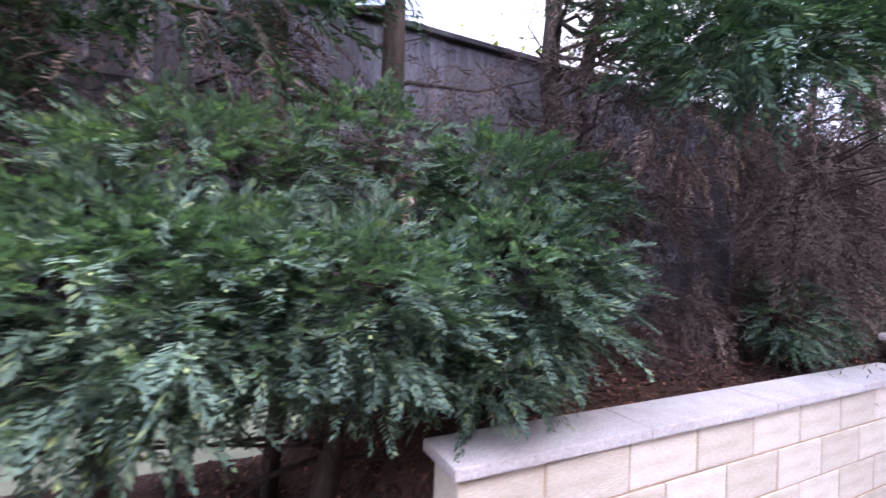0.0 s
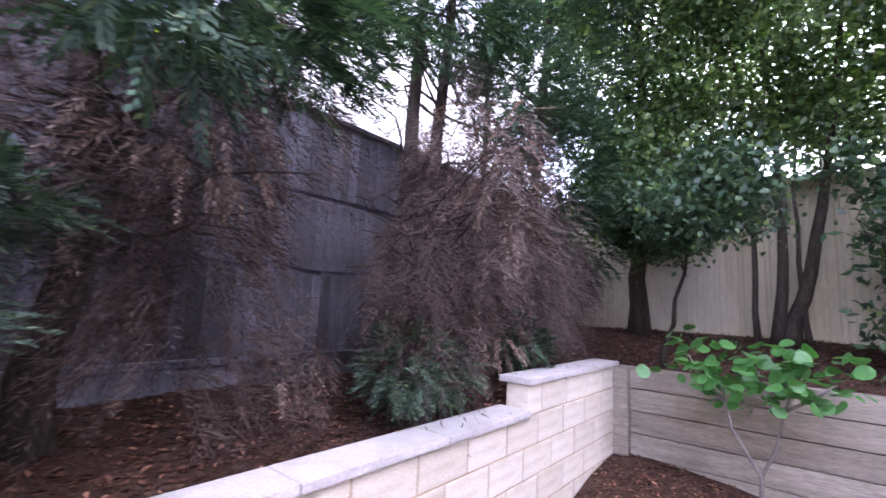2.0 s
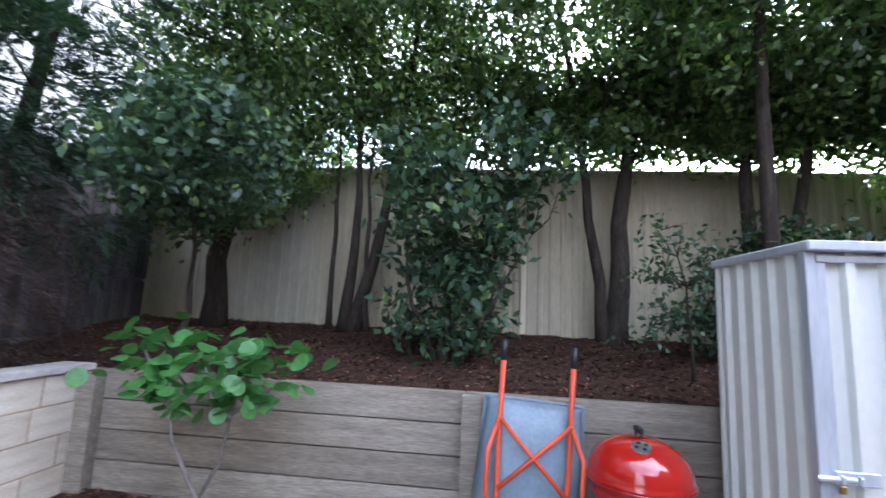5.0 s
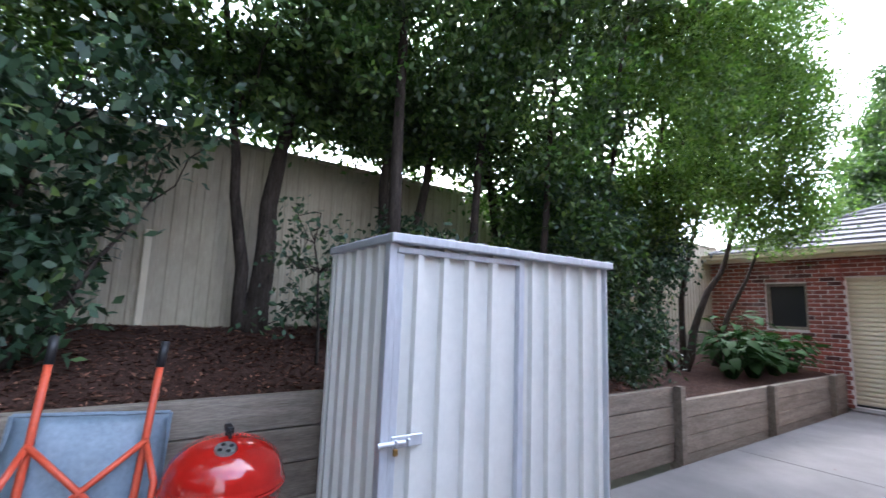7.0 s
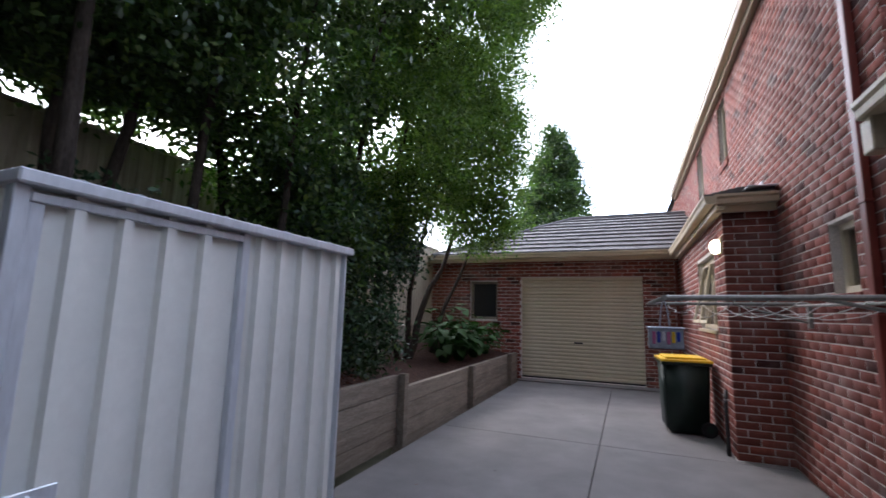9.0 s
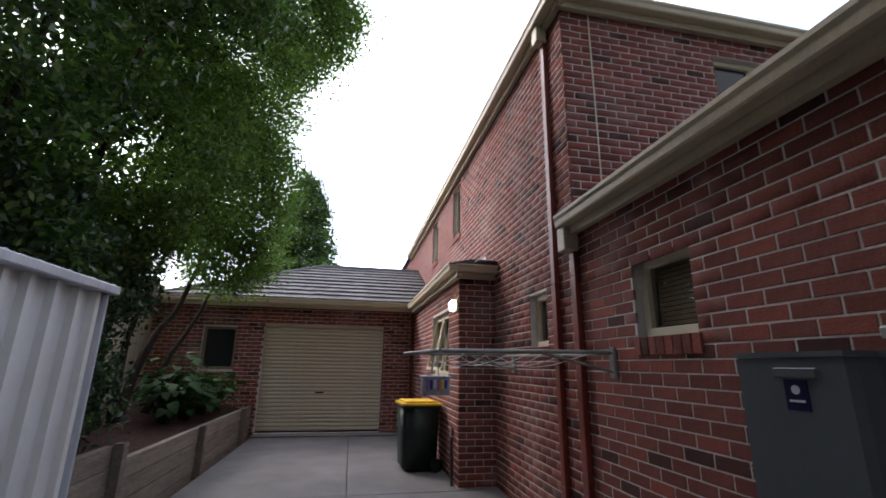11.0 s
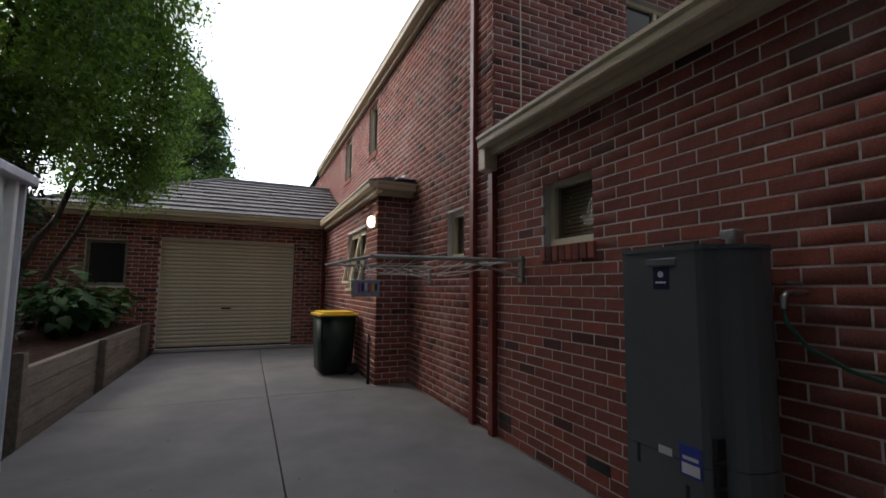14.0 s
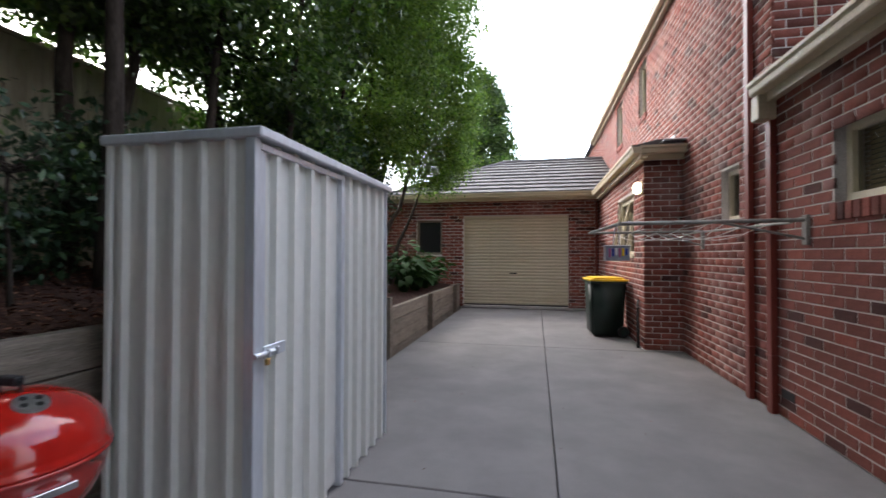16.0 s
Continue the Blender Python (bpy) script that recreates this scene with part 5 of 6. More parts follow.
def tree(name, label, category, base, stems, crowns, mat, per=95, spread=0.17, L=0.085, W=0.045, limbs=26, bark=None, group="", extra=None):
    """A tree: tapered stems, limbs that reach into the crown, and a crown of many small leaves in clumps.
    stems: (points, radius at the foot). crowns: ellipsoids with a count of clumps."""
    t = empty(name, label, category, base, group)
    tips = []
    for pts, r in stems:
        n = len(pts)
        fine = []
        for a, b in zip(pts, pts[1:]):
            fine += wander(a, b, 4, 0.025)[:-1]
        fine.append(pts[-1])
        k = len(fine)
        part("trunk", tube(bmesh.new(), [Vector(p) - Vector(base) for p in fine], [r * (1 - 0.72 * i / (k - 1)) * (1.25 if i == 0 else 1) for i in range(k)], 9), bark or M_BARK, t, "dark rough-barked stem", smooth=True)
        tips += [(np.array(p), r * (1 - 0.72 * i / (k - 1))) for i, p in enumerate(fine) if i > k * 0.3]
    C = clump_centres(crowns)
    pick = RNG.choice(len(C), min(limbs, len(C)), replace=False)
    for c in C[pick]:
        cand = [(np.linalg.norm(c - p) + max(0, p[2] - c[2]) * 1.5, i) for i, (p, r) in enumerate(tips)]
        p, r = tips[min(cand)[1]]
        pts = wander(p, c, 5, 0.05)
        part("limb", tube(bmesh.new(), [Vector(q) - Vector(base) for q in pts], [r * 0.45 * (1 - 0.85 * i / 4) + 0.003 for i in range(5)], 5), bark or M_BARK, t, smooth=True)
    sets = [leaf_cloud(C, per, spread, L, W)]
    v, q = join_blades(sets)
    crown = new("crown", numpy_mesh("crown", v - np.array(base), q, mat))
    crown.parent = t
    return t


def z_soil(x, y):
    return soil_height(x, y) - 0.03


GL = "trees along the cream fence"
tree("tree", "broadleaf tree with one dark straight trunk by the fence corner", "tree", (-5.95, -2.7, z_soil(-5.95, -2.7)),
     [([(-5.95, -2.7, 1.25), (-5.9, -2.65, 2.4), (-5.8, -2.6, 4.2), (-5.7, -2.6, 6.0)], 0.13)],
     [(-5.6, -2.5, 3.3, 1.0, 0.9, 0.8, 128), (-5.7, -2.6, 5.4, 1.4, 1.5, 1.6, 202), (-5.0, -2.3, 2.75, 0.55, 0.6, 0.5, 60)], M_LEAF_TREE, group=GL)
tree("tree", "broadleaf tree forking low into slim grey stems", "tree", (-6.1, -1.1, z_soil(-6.1, -1.1)),
     [([(-6.1, -1.24, 1.26), (-6.05, -1.16, 2.2), (-6.0, -1.16, 3.2), (-5.9, -1.3, 5.2)], 0.07),
      ([(-6.08, -1.12, 1.26), (-6.03, -0.92, 2.1), (-6.0, -0.74, 3.2), (-5.9, -0.5, 5.2)], 0.085),
      ([(-6.15, -1.43, 1.26), (-6.15, -1.43, 2.4), (-6.1, -1.45, 3.6), (-5.9, -1.6, 5.4)], 0.035),
      ([(-6.05, -0.96, 1.26), (-6.05, -1.02, 2.2), (-6.0, -1.0, 3.4), (-5.8, -0.9, 5.6)], 0.032)],
     # the first two crowns are overhangs added for shade; the one at x -3.1 is unseen
     [(-3.1, -1.5, 6.5, 1.3, 1.4, 0.8, 135), (-4.4, -0.9, 6.3, 1.4, 1.6, 0.9, 127), (-6.2, -0.2, 4.0, 0.7, 1.2, 0.6, 75), (-5.8, -1.1, 4.6, 1.5, 1.7, 1.5, 205), (-5.6, -0.6, 7.4, 1.5, 1.9, 1.2, 127), (-5.6, -1.3, 6.2, 1.6, 1.7, 1.2, 136)], M_LEAF_TREE, per=84, spread=0.15, L=0.085, W=0.046, group=GL)
tree("tree", "twin-stemmed broadleaf tree with dark trunks by the cream fence", "tree", (-6.2, 1.7, z_soil(-6.2, 1.7)),
     [([(-6.2, 1.72, 1.2), (-6.15, 1.78, 2.2), (-6.1, 1.85, 3.3), (-5.9, 2.0, 5.6)], 0.13),
      ([(-6.2, 1.62, 1.2), (-6.15, 1.5, 2.3), (-6.1, 1.35, 3.4), (-5.9, 1.0, 5.4)], 0.075)],
     # second and third crowns added to shade the shed side; the second is unseen
     [(-5.8, 1.5, 4.7, 1.5, 1.7, 1.5, 270), (-3.0, 0.6, 6.8, 1.3, 1.8, 0.8, 178), (-4.1, 1.2, 6.5, 1.4, 1.7, 0.9, 143), (-6.2, 2.3, 4.0, 0.8, 1.3, 0.75, 110), (-6.3, 1.3, 3.9, 0.45, 0.9, 0.4, 44), (-5.2, 1.9, 7.7, 1.6, 1.9, 1.2, 180), (-5.4, 1.5, 6.4, 1.7, 1.7, 1.1, 130)], M_LEAF_TREE, per=84, spread=0.15, L=0.085, W=0.046, group=GL)
tree("tree", "tall slender dark-trunked trees rising behind the shed", "tree", (-6.0, 3.1, z_soil(-6.0, 3.1)),
     [([(-6.0, 3.03, 1.1), (-6.0, 3.03, 2.5), (-5.95, 3.0, 4.0), (-5.7, 2.9, 6.4)], 0.09),
      ([(-5.9, 3.35, 1.1), (-5.85, 3.4, 2.6), (-5.7, 3.5, 4.2), (-5.4, 3.6, 6.2)], 0.075), ([(-5.3, 3.7, 1.0), (-5.2, 3.75, 2.6), (-5.0, 3.7, 4.4), (-4.6, 3.6, 6.4)], 0.06), ([(-5.2, 2.75, 0.95), (-5.12, 2.7, 2.8), (-4.95, 2.6, 4.6), (-4.6, 2.45, 6.6)], 0.08)],
     [(-6.2, 3.7, 4.0, 0.8, 1.2, 0.8, 118), (-5.9, 2.8, 3.7, 0.5, 0.9, 0.42, 70), (-5.2, 3.2, 7.5, 1.5, 1.5, 1.2, 130), (-5.5, 3.2, 4.9, 1.5, 1.4, 1.6, 265), (-4.8, 3.3, 6.3, 1.6, 1.5, 1.0, 130)], M_LEAF_TREE, per=84, spread=0.15, L=0.085, W=0.046, group=GL)
tree("tree", "broadleaf tree with a leaning dark trunk behind the shed", "tree", (-5.8, 4.4, z_soil(-5.8, 4.4)),
     [([(-5.8, 4.9, 0.95), (-5.75, 4.65, 2.4), (-5.7, 4.3, 3.4), (-5.4, 4.1, 5.6)], 0.10),
      ([(-5.8, 5.0, 0.95), (-5.6, 5.3, 2.2), (-5.3, 5.6, 3.6), (-4.9, 5.9, 5.6)], 0.08), ([(-5.0, 4.4, 0.8), (-4.75, 4.4, 2.6), (-4.5, 4.3, 4.4), (-4.1, 4.2, 6.4)], 0.05), ([(-4.9, 5.6, 0.8), (-4.7, 5.5, 2.6), (-4.5, 5.4, 4.4), (-4.0, 5.2, 6.4)], 0.045)],
     [(-5.2, 4.6, 4.2, 1.3, 1.2, 1.6, 250), (-4.3, 4.8, 6.0, 1.7, 1.6, 1.3, 240), (-5.2, 5.2, 2.5, 0.8, 1.0, 1.1, 136), (-4.6, 4.6, 7.6, 1.5, 1.9, 1.1, 143), (-3.4, 4.4, 6.6, 1.1, 1.2, 0.8, 90)], M_LEAF_TREE, per=84, spread=0.15, L=0.085, W=0.046, group=GL)
tree("tree", "bushy bright green tree overhanging the driveway", "tree", (-5.3, 7.0, z_soil(-5.3, 7.0)),
     [([(-5.3, 7.0, 0.8), (-5.2, 7.0, 2.0), (-4.9, 6.9, 3.6), (-4.5, 6.8, 5.6)], 0.08),
      ([(-5.4, 6.6, 0.8), (-5.4, 6.3, 2.0), (-5.2, 6.0, 3.6), (-4.8, 5.8, 5.6)], 0.07)],
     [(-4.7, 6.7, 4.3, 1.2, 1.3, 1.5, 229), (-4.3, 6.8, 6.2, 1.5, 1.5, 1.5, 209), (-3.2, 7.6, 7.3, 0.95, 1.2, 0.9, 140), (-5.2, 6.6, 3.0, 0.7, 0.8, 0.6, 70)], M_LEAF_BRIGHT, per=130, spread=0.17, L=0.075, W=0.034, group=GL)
tree("tree", "multi-stemmed feathery green tree leaning over the garage corner", "tree", (-5.2, 8.5, z_soil(-5.2, 8.5)),
     [([(-5.3, 8.2, 0.6), (-5.15, 8.6, 1.7), (-4.9, 9.1, 2.7), (-4.4, 9.4, 4.6)], 0.075),
      ([(-5.4, 8.5, 0.6), (-5.35, 8.4, 1.9), (-5.0, 8.3, 3.2), (-4.6, 8.4, 5.2)], 0.06),
      ([(-5.4, 9.5, 0.6), (-5.25, 9.9, 1.7), (-4.9, 10.2, 2.7), (-4.4, 10.3, 4.2)], 0.06),
      ([(-5.35, 8.1, 0.6), (-5.3, 7.6, 1.8), (-5.0, 7.4, 3.0), (-4.6, 7.4, 4.8)], 0.05)],
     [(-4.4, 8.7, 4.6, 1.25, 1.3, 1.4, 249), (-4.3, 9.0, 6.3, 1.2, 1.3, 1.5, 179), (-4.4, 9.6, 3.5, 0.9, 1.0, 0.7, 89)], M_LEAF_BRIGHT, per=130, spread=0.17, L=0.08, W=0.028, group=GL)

# shrubs of the long bed
tree("shrub", "dense glossy dark green shrub in the mulched bed", "shrub", (-5.2, 0.02, z_soil(-5.2, 0.02)),
     [([(-5.2, 0.0, 1.05), (-5.2, 0.0, 1.7), (-5.3, 0.1, 2.6)], 0.055), ([(-5.2, 0.05, 1.05), (-5.1, 0.4, 1.6), (-5.3, 0.75, 2.3)], 0.03), ([(-5.2, -0.03, 1.05), (-5.1, -0.3, 1.6), (-5.3, -0.45, 2.4)], 0.03)],
     [(-5.2, 0.05, 2.4, 0.5, 0.62, 0.75, 75), (-5.15, 0.0, 1.65, 0.4, 0.5, 0.4, 28), (-5.3, 0.3, 3.0, 0.7, 1.0, 0.4, 45)], M_LEAF_SHRUB, per=27, spread=0.13, L=0.11, W=0.06, limbs=40)
tree("shrub", "grey-green leafy shrub arching out under the corner tree", "shrub", (-4.6, -2.1, z_soil(-4.6, -2.1)),
     [([(-4.6, -2.1, 0.95), (-4.45, -1.95, 1.7), (-4.0, -1.65, 2.4)], 0.03)],
     [(-3.75, -1.5, 2.5, 0.5, 0.5, 0.36, 70), (-4.3, -1.9, 2.5, 0.5, 0.5, 0.4, 50)], M_LEAF_SHRUB, per=46, spread=0.11, L=0.065, W=0.038, limbs=18)
tree("shrub", "dark evergreen shrub in deep shade between shed and fence", "shrub", (-5.5, 3.2, z_soil(-5.5, 3.2)),
     [([(-5.5, 3.2, 0.9), (-5.5, 3.15, 1.6), (-5.4, 3.1, 2.3)], 0.03)],
     [(-5.5, 3.15, 1.9, 0.55, 0.65, 0.65, 80), (-5.7, 2.6, 1.5, 0.3, 0.35, 0.3, 14)], M_LEAF_SHRUB, per=44, spread=0.12, L=0.08, W=0.042, limbs=20)
tree("sapling", "slim green sapling in the mulch beside the shed", "sapling", (-5.0, 2.0, z_soil(-5.0, 2.0)),
     [([(-5.0, 2.0, 0.98), (-5.02, 1.98, 1.6), (-5.0, 1.95, 2.35)], 0.016)],
     [(-5.0, 1.95, 2.0, 0.28, 0.38, 0.5, 26), (-5.0, 1.9, 1.5, 0.3, 0.4, 0.25, 10)], M_LEAF_SHRUB, per=15, spread=0.09, L=0.07, W=0.035, limbs=20)
tree("shrub", "dark green bush filling the bed behind the shed", "shrub", (-4.8, 5.2, z_soil(-4.8, 5.2)),
     [([(-4.8, 5.2, 0.7), (-4.8, 5.2, 1.5), (-4.9, 5.2, 2.2)], 0.03)],
     [(-4.85, 5.0, 1.6, 0.5, 0.8, 0.8, 90), (-4.8, 6.0, 1.2, 0.45, 0.6, 0.5, 60), (-5.0, 5.2, 2.6, 0.7, 1.0, 0.7, 80), (-5.1, 6.6, 2.3, 0.6, 0.9, 0.7, 110), (-5.3, 7.6, 2.9, 0.5, 0.6, 0.5, 50)], M_LEAF_SHRUB, per=50, spread=0.12, L=0.07, W=0.04, limbs=30)

# broad-leaved plants before the garage
big = bmesh.new()
seg = [(0.0, 0.0), (0.2, 0.50), (0.5, 0.58), (0.8, 0.34), (1.0, 0.0)]
left_v, mid_v, right_v = [], [], []
for f, w in seg:
    z = -0.35 * f * f
    mid_v.append(big.verts.new((0, f, z)))
    left_v.append(big.verts.new((-w * 0.5, f, z + w * 0.12)))
    right_v.append(big.verts.new((w * 0.5, f, z + w * 0.12)))
for k in range(4):
    for a, b in ((left_v, mid_v), (mid_v, right_v)):
        big.faces.new((a[k], b[k], b[k + 1], a[k + 1]))
bmesh.ops.remove_doubles(big, verts=big.verts, dist=1e-5)
BIG_LEAF = mesh_of("leaf", big, M_LEAF_BROAD, smooth=True)
for px, py, n, size, hh in ((-4.75, 8.7, 60, 0.25, 0.62), (-4.72, 9.4, 64, 0.27, 0.68), (-4.70, 10.2, 60, 0.28, 0.68), (-4.70, 11.0, 44, 0.26, 0.62), (-5.2, 9.9, 48, 0.28, 0.95), (-5.2, 10.8, 34, 0.26, 0.9)):
    pz = soil_height(px, py) - 0.02
    plant = empty("broadleaf_plant", "clump of large glossy green leaves before the garage", "plant", (px, py, pz), "broad-leaved plants by the garage")
    bm = bmesh.new()
    for k in range(n):
        a, e = RNG.uniform(0, 2 * math.pi), RNG.uniform(0.1, 1.0)
        r, h = 0.12 + 0.35 * e * RNG.uniform(0.5, 1.0), hh * RNG.uniform(0.35, 1.1)
        tip = Vector((r * math.cos(a), r * math.sin(a), h))
        tube(bm, [(0.05 * math.cos(a), 0.05 * math.sin(a), 0), tip * 0.6 + Vector((0, 0, h * 0.15)), tip], [0.006, 0.005, 0.004], 4)
        ob = new("leaf", BIG_LEAF)
        ob.parent = plant
        s = size * RNG.uniform(0.6, 1.15)
        ob.matrix_basis = Matrix.LocRotScale(tip, Euler((radians(RNG.uniform(-25, 30)), radians(RNG.uniform(-20, 20)), a - math.pi / 2)), (s, s, s))
    part("stalk_clump", bm, M_LEAF_BROAD, plant)

# young round-leaved tree in the corner
rl = bmesh.new()
ring = [rl.verts.new((0.46 * math.sin(2 * math.pi * k / 10), 0.5 - 0.5 * math.cos(2 * math.pi * k / 10), 0.06 * math.cos(4 * math.pi * k / 10))) for k in range(10)]
mid = rl.verts.new((0, 0.5, -0.04))
for k in range(10):
    rl.faces.new((ring[k], ring[(k + 1) % 10], mid))
ROUND_LEAF = mesh_of("leaf", rl, M_LEAF_ROUND, smooth=True)
TX, TY, TZ = -3.8, -1.28, 0.13
young = empty("young_tree", "young tree with round bright green leaves on forked grey stems", "tree", (TX, TY, TZ))
M_PALEBARK = material("pale_grey_bark", [(0.3, (0.13, 0.11, 0.095)), (0.7, (0.21, 0.185, 0.165))], 10, fine=60, rough=0.9, bump=0.3)
bm = bmesh.new()
forks = [[(0, 0, 0), (0.01, 0.01, 0.30), (0.05, -0.16, 0.62), (0.04, -0.22, 0.95)], [(0, 0, 0.28), (-0.03, 0.10, 0.50), (0.0, 0.16, 0.78), (0.0, 0.24, 1.02)], [(0, 0.15, 0.74), (0.05, 0.06, 0.85), (0.08, 0.02, 1.05)], [(0.0, 0.16, 0.78), (-0.02, 0.34, 0.9), (0.0, 0.44, 1.0)], [(0.05, -0.2, 0.8), (0.0, -0.36, 0.95), (0, -0.44, 1.12)]]
for k, f in enumerate(forks):
    tube(bm, f, [0.017 * (0.75 if k else 1) * (1 - 0.55 * i / (len(f) - 1)) for i in range(len(f))], 7)
part("trunk", bm, M_PALEBARK, young, "thin forked grey stems", smooth=True)
for k in range(210):
    f = forks[int(RNG.integers(0, 5))]
    c = Vector(f[-1]) if RNG.uniform() < 0.6 else Vector(f[-2]).lerp(Vector(f[-1]), 0.6)
    p = c + Vector((RNG.normal(0, 0.11), RNG.normal(0, 0.125), RNG.normal(0.05, 0.105)))
    p.z = max(p.z, 0.80)
    s = RNG.uniform(0.075, 0.13)
    ob = new("leaf", ROUND_LEAF)
    ob.parent = young
    ob.matrix_basis = Matrix.LocRotScale(p, Euler((radians(RNG.uniform(-70, 10)), radians(RNG.uniform(-35, 35)), RNG.uniform(0, 6.28))), (s, s, s))
bm = bmesh.new()
bmesh.ops.create_icosphere(bm, subdivisions=3, radius=1)
for v in bm.verts:
    v.co *= 1 + 0.25 * noise.noise(v.co * 1.5)
    v.co = Vector((v.co.x * 0.12, v.co.y * 0.15, v.co.z * 0.07))
bm.transform(Matrix.Translation((-3.68, -1.30, 0.16)))
single("stone", bm, M_CAP, "grey rounded stone at the foot of the young tree", "stone", smooth=True)

# ---- conifers of the back bed ----


def sprays(P, D, length, n_blades, blade_l, blade_w, droop=0.25):
    """Flat feathery sprays: blades set alternately along each axis."""
    n = len(P)
    N = unit(np.cross(np.cross(D, np.array((0, 0, 1.0))), D) + RNG.normal(size=(n, 3)) * 0.35)
    S = unit(np.cross(D, N))
    sets = []
    for k in range(n_blades):
        f = (k + 0.5) / n_blades
        side = 1 if k % 2 else -1
        base = P + D * (length * f)[:, None] - np.array((0, 0, 1.0)) * (droop * length * f * f)[:, None]
        dirn = unit(D * 0.8 + S * side * (0.75 - 0.4 * f) + RNG.normal(size=(n, 3)) * 0.12)
        sets.append(blades(base, dirn, N + RNG.normal(size=(n, 3)) * 0.2, blade_l * (1.15 - 0.6 * f) * RNG.uniform(0.8, 1.2, n), np.full(n, blade_w) * RNG.uniform(0.8, 1.3, n), 0.1))
    return join_blades(sets)


def shell_points(ells):
    Ps, Ds = [], []
    for cx, cy, cz, rx, ry, rz, n in ells:
        d = unit(RNG.normal(size=(n, 3)))
        r = RNG.uniform(0.55, 1.0, n) ** 0.5
        lump = 1 + 0.34 * np.sin(d[:, 0] * 9 + cx * 7) * np.sin(d[:, 2] * 8 + d[:, 1] * 6)
        Ps.append(np.array((cx, cy, cz)) + d * (r * lump)[:, None] * np.array((rx, ry, rz)))
        Ds.append(unit(d * np.array((1, 1, 0.55)) + np.array((0, 0.15, 0.10)) + RNG.normal(size=(n, 3)) * 0.35))
    return np.concatenate(Ps), np.concatenate(Ds)


def conifer(name, label, category, base, stems, live, dead=(), twigs=(), limbs=(), size=0.17, leaf=None):
    """A conifer: stems, feathery live sprays, dead tan sprays, and curtains of bare hanging twigs."""
    t = empty(name, label, category, base, "conifers of the back bed")
    b = np.array(base)
    for pts, r in stems:
        fine = []
        for a, c in zip(pts, pts[1:]):
            fine += wander(a, c, 4, 0.02)[:-1]
        fine.append(pts[-1])
        k = len(fine)
        part("trunk", tube(bmesh.new(), [Vector(p) - Vector(base) for p in fine], [r * (1 - 0.6 * i / (k - 1)) for i in range(k)], 9), M_BARK, t, "dark fibrous trunk", smooth=True)
    for x0, y0, z0, x1, y1, z1, n, r in limbs:
        for k in range(n):
            st = stems[int(RNG.integers(0, len(stems)))][0]
            z = RNG.uniform(z0, z1)
            a = None
            for p, q in zip(st, st[1:]):
                if p[2] <= z <= q[2]:
                    f = (z - p[2]) / (q[2] - p[2])
                    a = np.array(p) + (np.array(q) - np.array(p)) * f
            if a is None:
                continue
            e = np.array((RNG.uniform(x0, x1), RNG.uniform(y0, y1), z + RNG.uniform(-0.25, 0.4)))
            pts = wander(a, e, 5, 0.06)
            part("limb", tube(bmesh.new(), [Vector(p) - Vector(base) for p in pts], [r * (1 - 0.75 * i / 4) for i in range(5)], 5), M_BARK, t, smooth=True)
    if live:
        P, D = shell_points(live)
        n = len(P)
        v, q = sprays(P, D, RNG.uniform(size * 0.7, size * 1.3, n), 20, size * 0.33, size * 0.075)
        ob = new("foliage", numpy_mesh("foliage", v - b, q, leaf or M_LEAF_CYPRESS))
        ob.parent = t
    if dead:
        P, D = shell_points(dead)
        D = unit(D + np.array((0, 0, -0.9)))
        v, q = sprays(P, D, RNG.uniform(0.10, 0.20, len(P)), 22, 0.038, 0.009, 0.4)
        ob = new("dead_foliage", numpy_mesh("dead_foliage", v - b, q, M_LEAF_DEAD))
        ob.parent = t
        ob["label"] = "dry tan dead foliage"
    if twigs:
        # dry feathery sprays droop in bunches from the limb ends
        few = [(*t6[:6], max(6, t6[6] // 30)) for t6 in twigs]
        C, CD = shell_points(few)
        n = len(C) * 26
        P = np.repeat(C, 26, 0) + RNG.normal(size=(n, 3)) * np.array((0.08, 0.06, 0.15))
        D = unit(np.repeat(CD, 26, 0) * np.array((0.8, 0.5, 0.1)) + np.array((0, 0.12, -0.55)) + RNG.normal(size=(n, 3)) * 0.32)
        v1 = sprays(P, D, RNG.uniform(0.14, 0.34, n), 15, 0.06, 0.0055, 0.45)
        v2 = blades(P, D, RNG.normal(size=(n, 3)), RNG.uniform(0.14, 0.30, n), RNG.uniform(0.004, 0.007, n), 0.3)
        v, q = join_blades([v1, v2])
        ob = new("twig_curtain", numpy_mesh("twig_curtain", v - b, q, M_DEADTWIG))
        ob.parent = t
        ob["label"] = "grey-brown curtains of bare dead twigs"
    return t


